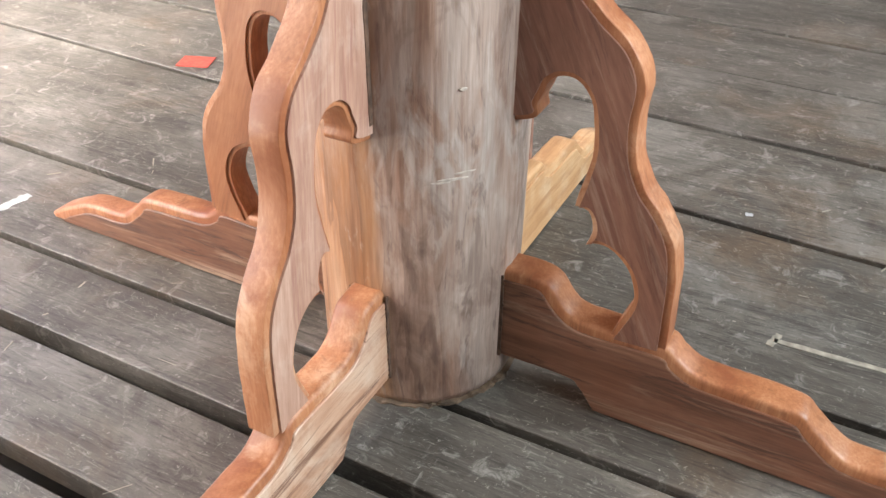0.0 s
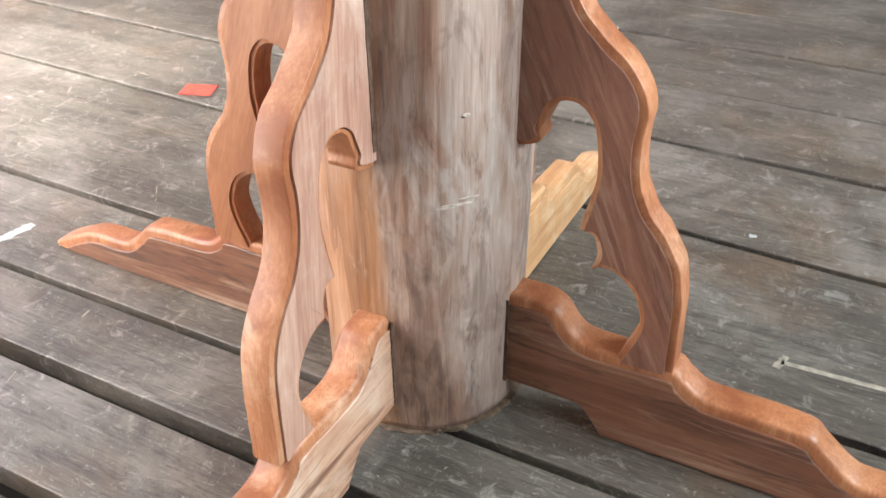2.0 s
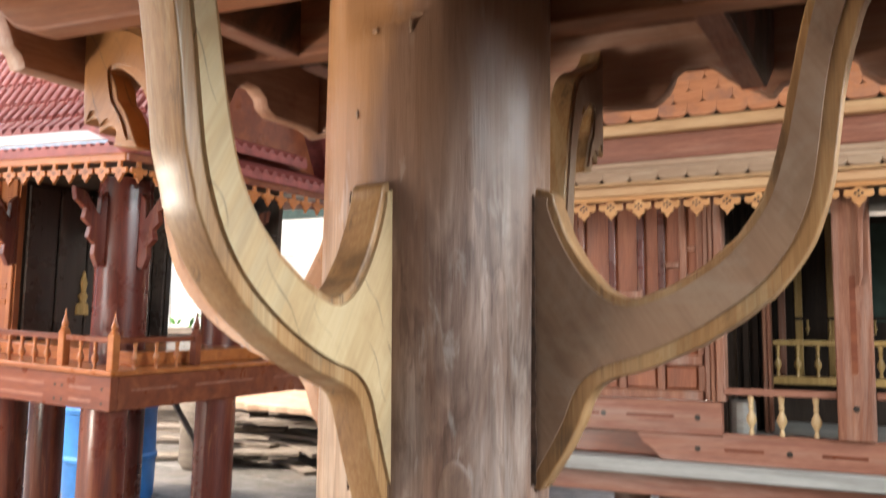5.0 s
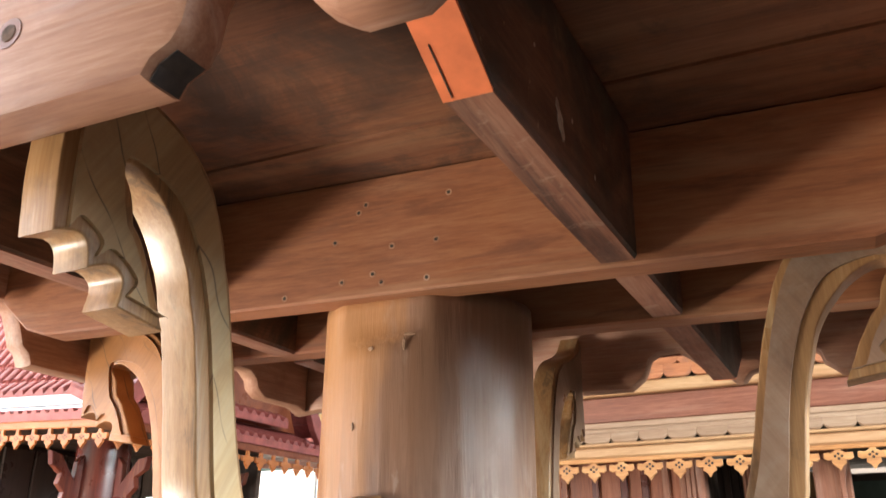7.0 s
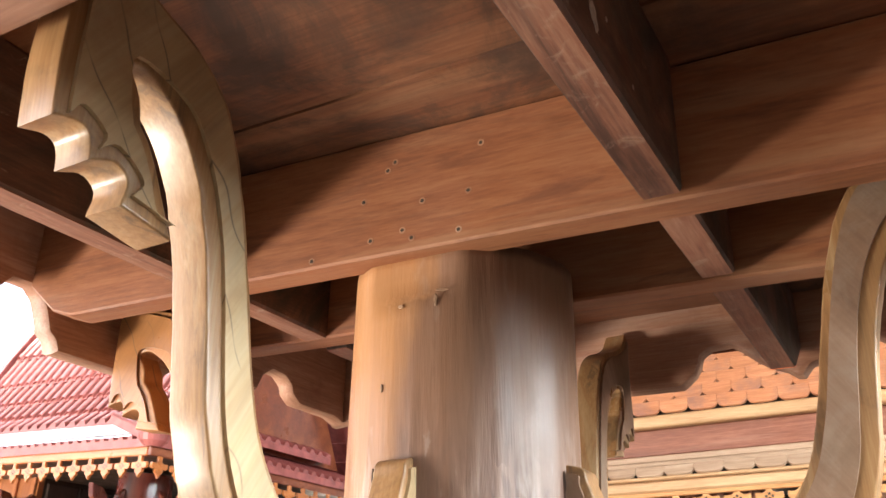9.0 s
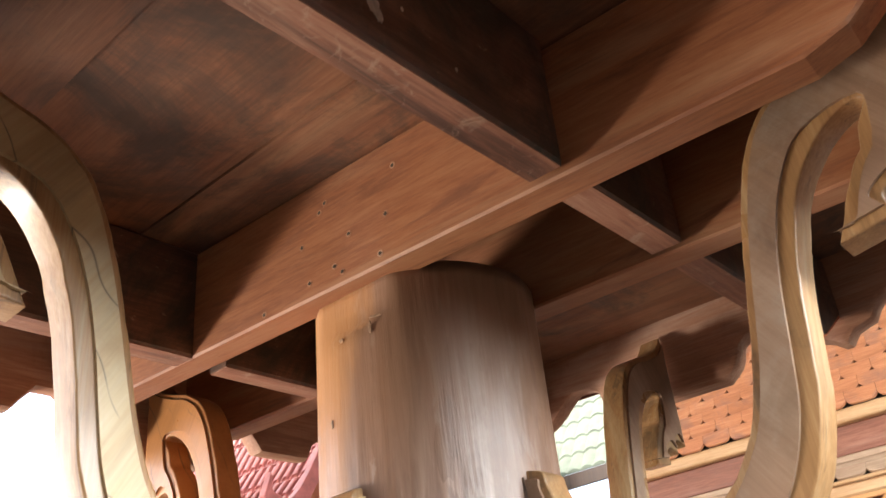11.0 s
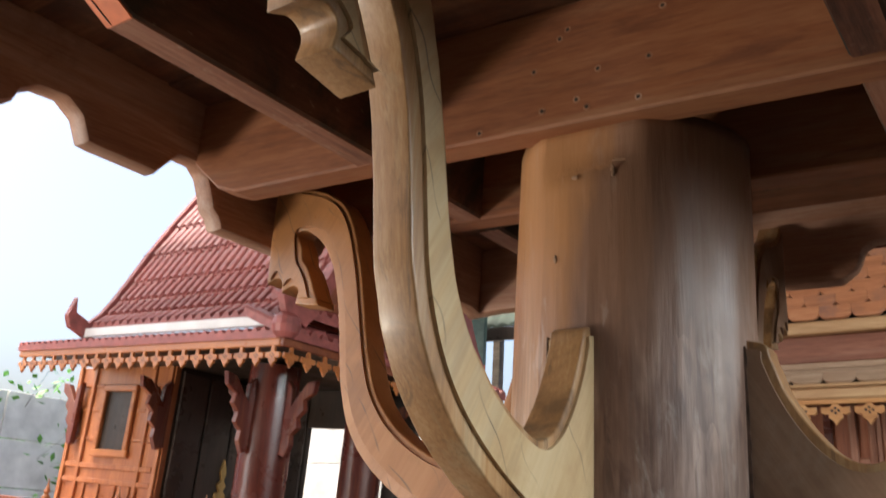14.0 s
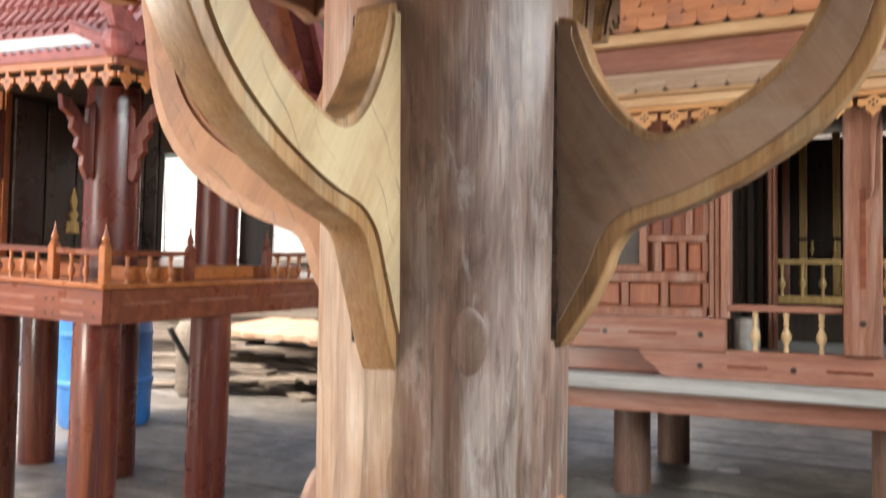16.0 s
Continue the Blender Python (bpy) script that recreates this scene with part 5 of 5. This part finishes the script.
for k in range(26):
    for j in range(5):
        part("panel", box(-15 + k * 1.0 + 0.01, -14.02 + k * 1.0, 8.6, 8.66, -0.5 + j * 0.62, 0.11 + j * 0.62, 0.008), M_CONC, fence)
for k in range(16):
    for j in range(5):
        part("panel", box(-11.06, -11.0, -6.9 + k, -5.92 + k, -0.5 + j * 0.62, 0.11 + j * 0.62, 0.008), M_CONC, fence)


def plant(at, n, height, spread):
    """A shrub: bent stems that carry many small leaves in loose clumps."""
    ob = empty("plant", at)
    stems, leaves = bmesh.new(), bmesh.new()
    for k in range(n):
        a, l = random.uniform(0, 6.28), height * random.uniform(0.55, 1.0)
        out = Vector((math.cos(a), math.sin(a), 0)) * spread * random.uniform(0.2, 1)
        side = Vector((-math.sin(a), math.cos(a), 0)) * 0.012
        prev = None
        for i in range(7):
            t = i / 6
            c = out * t * t + Vector((0, 0, l * (t - 0.2 * t * t)))
            pair = (stems.verts.new(c - side * (1.2 - t)), stems.verts.new(c + side * (1.2 - t)))
            if prev:
                stems.faces.new((prev[0], prev[1], pair[1], pair[0]))
            prev = pair
            for _ in range(0 if i < 2 else 7):
                d = Vector((random.uniform(-1, 1), random.uniform(-1, 1), random.uniform(-0.7, 0.9))).normalized()
                u = d.cross(Vector((random.uniform(-1, 1), random.uniform(-1, 1), 1))).normalized()
                b = c + d * random.uniform(0.02, 0.25)
                s1, w1 = random.uniform(0.09, 0.17), random.uniform(0.025, 0.045)
                leaves.faces.new([leaves.verts.new(p) for p in (b, b + d * s1 * 0.5 + u * w1, b + d * s1, b + d * s1 * 0.5 - u * w1)])
    part("stems", stems, M_DRIFT, ob)
    part("leaves", leaves, M_LEAF, ob)
    return tagged(ob, "bright green leafy shrub by the boundary wall", "plant", "plants outside")


plant((-7.25, 7.2, -0.5), 26, 1.95, 0.45)
plant((-11.8, 5.3, -0.5), 60, 4.4, 1.5)
plant((-11.9, 3.4, -0.5), 60, 4.2, 1.4)

# neighbouring green roof seen past the post
green = tagged(empty("house_roof", (-4.0, 7.3, 0.85)), "greenish tiled roof of a neighbouring building", "roof")
for k in range(9):
    bm = bmesh.new()
    n = 60
    y, z = 0.14 * k, 2.55 + 0.22 * k
    lo = [bm.verts.new((-1.15 + 2.5 * i / n, y, z + 0.03 * abs(math.sin(i * math.pi / 4)))) for i in range(n + 1)]
    hi = [bm.verts.new((-1.15 + 2.5 * i / n, y + 0.16, z + 0.22 + 0.03 * abs(math.sin(i * math.pi / 4)))) for i in range(n + 1)]
    un = [bm.verts.new((-1.15 + 2.5 * i / n, y, z - 0.02)) for i in range(n + 1)]
    for i in range(n):
        bm.faces.new((lo[i], lo[i + 1], hi[i + 1], hi[i]))
        bm.faces.new((un[i], un[i + 1], lo[i + 1], lo[i]))
    part("tile_course", bm, M_ROOFGREEN, green)
part("eave_board", box(-1.15, 1.35, 0.0, 0.05, 2.38, 2.53, 0.004), M_DARK, green)
for x in (-1.1, 1.2):
    part("post", box(x, x + 0.1, 0.4, 0.5, -1.35, 2.9, 0.005), M_DRIFT, green)

# stacked timber added as a dark backdrop that hides the bright open back
for k in range(3):
    stack = tagged(empty("backdrop_stack", (-6.6 + 1.9 * k, 5.75, 0)), "stack of dark rough sawn boards added as a backdrop along the open back", "timber stack", "timber stacks")
    z = 0.0
    for j in range(19):
        t = random.uniform(0.045, 0.065)
        dx = random.uniform(-0.1, 0.1)
        part("board", box(-0.9 + dx, 0.9 + dx, -0.22 + random.uniform(-0.04, 0.04), 0.22, z, z + t - 0.004, 0.004), M_DRIFT, stack)
        z += t

# unseen shed that shapes the light: roof, added walls south-east and north-east, parapet under the east opening
shed = tagged(empty("ceiling"), "unseen dark sheet roof of the open shed, cut to shape the sunlight", "ceiling", kind="structure")
part("roof_sheet", box(-2.35, 4.8, -4.0, 5.1, 3.40, 3.44), M_DARK, shed)
# further sheets out of view, added to shade the house and the back
part("roof_sheet", box(-4.1, -2.36, -0.6, 1.1, 3.40, 3.44), M_DARK, shed)
part("roof_sheet", box(-4.3, -2.36, 2.0, 4.99, 3.40, 3.44), M_DARK, shed)
part("roof_sheet", box(-8.4, -4.65, 5.0, 7.0, 4.05, 4.09), M_DARK, shed)
# dark panel added to cover the bright sky behind
back = tagged(part("blocker_north", box(-8.3, -4.65, 6.80, 6.86, 2.24, 4.04), M_GREEN), "dark green panel added over the open back", "wall", kind="structure")
part("cross_beam", box(-8.3, -4.6, 6.70, 6.79, 2.62, 2.78, 0.006), M_GOLD, back, "pale timber tie beam")
# walls out of view, added to cut the side light
tagged(part("blocker_south", box(-3.2, 4.6, -4.1, -4.0, -0.04, 3.39), M_PLASTER), "unseen plain grey wall that blocks side light", "wall", kind="structure")
tagged(part("blocker_north", box(-0.9, 4.6, 6.9, 7.0, -0.04, 3.39), M_PLASTER), "unseen plain grey wall that blocks side light", "wall", kind="structure")
tagged(part("blocker_east", box(2.6, 2.7, -4.0, 2.3, -0.04, 1.55), M_PLASTER), "unseen low grey parapet that blocks low side light", "wall", kind="structure")
tagged(part("blocker_east", box(4.6, 4.7, 2.0, 7.0, -0.04, 3.39), M_PLASTER), "unseen plain grey wall that blocks side light", "wall", kind="structure")

# a fleck of sunlight, drawn as a flat white disc
scrap = tagged(part("sun_fleck", lathe([(0.052, 0.0008), (0.056, 0.002), (0.050, 0.0035)], 18), M_FLECK, at=(-0.25, 3.55, 0)), "sun fleck drawn as a small white disc on the floor under the bench", "scrap")

# marks on the floor
def mark(at, turn, length, width, material, label):
    n = 10
    up = [(-length / 2 + length * k / n, width / 2 * (0.6 + 0.8 * abs(noise.noise(Vector((k * 0.8, at[0] * 5, 1)))))) for k in range(n + 1)]
    dn = [(length / 2 - length * k / n, -width / 2 * (0.6 + 0.8 * abs(noise.noise(Vector((k * 0.8, at[1] * 5, 4)))))) for k in range(n + 1)]
    return part("paint_mark", plate(up + dn, 0.0004, 0, 1, "xy"), material, floor, label, at=(at[0], at[1], 0.0004), turn=turn)


mark((0.565, 0.245, 0), 2, 0.22, 0.013, M_PAINTMARK, "dried pale brush stroke")
mark((0.455, 0.242, 0), 75, 0.035, 0.014, M_PAINTMARK, "dried pale brush stroke")
mark((-0.905, -0.03, 0), 80, 0.075, 0.026, M_PAINTBLUE, "pale blue paint splash")
mark((0.345, 0.583, 0), 10, 0.014, 0.012, M_PAINTBLUE, "white paint drop")
for k in range(240):
    x, y = random.uniform(-1.5, 1.5), random.uniform(-0.8, 2.4)
    if min(abs(y - l) for l in LINES) > 0.02 and abs(x) > 0.2:
        mark((x, y, 0), random.uniform(0, 180), random.uniform(0.004, 0.045), random.uniform(0.0008, 0.0035), M_PAINTMARK, "pale scratch")
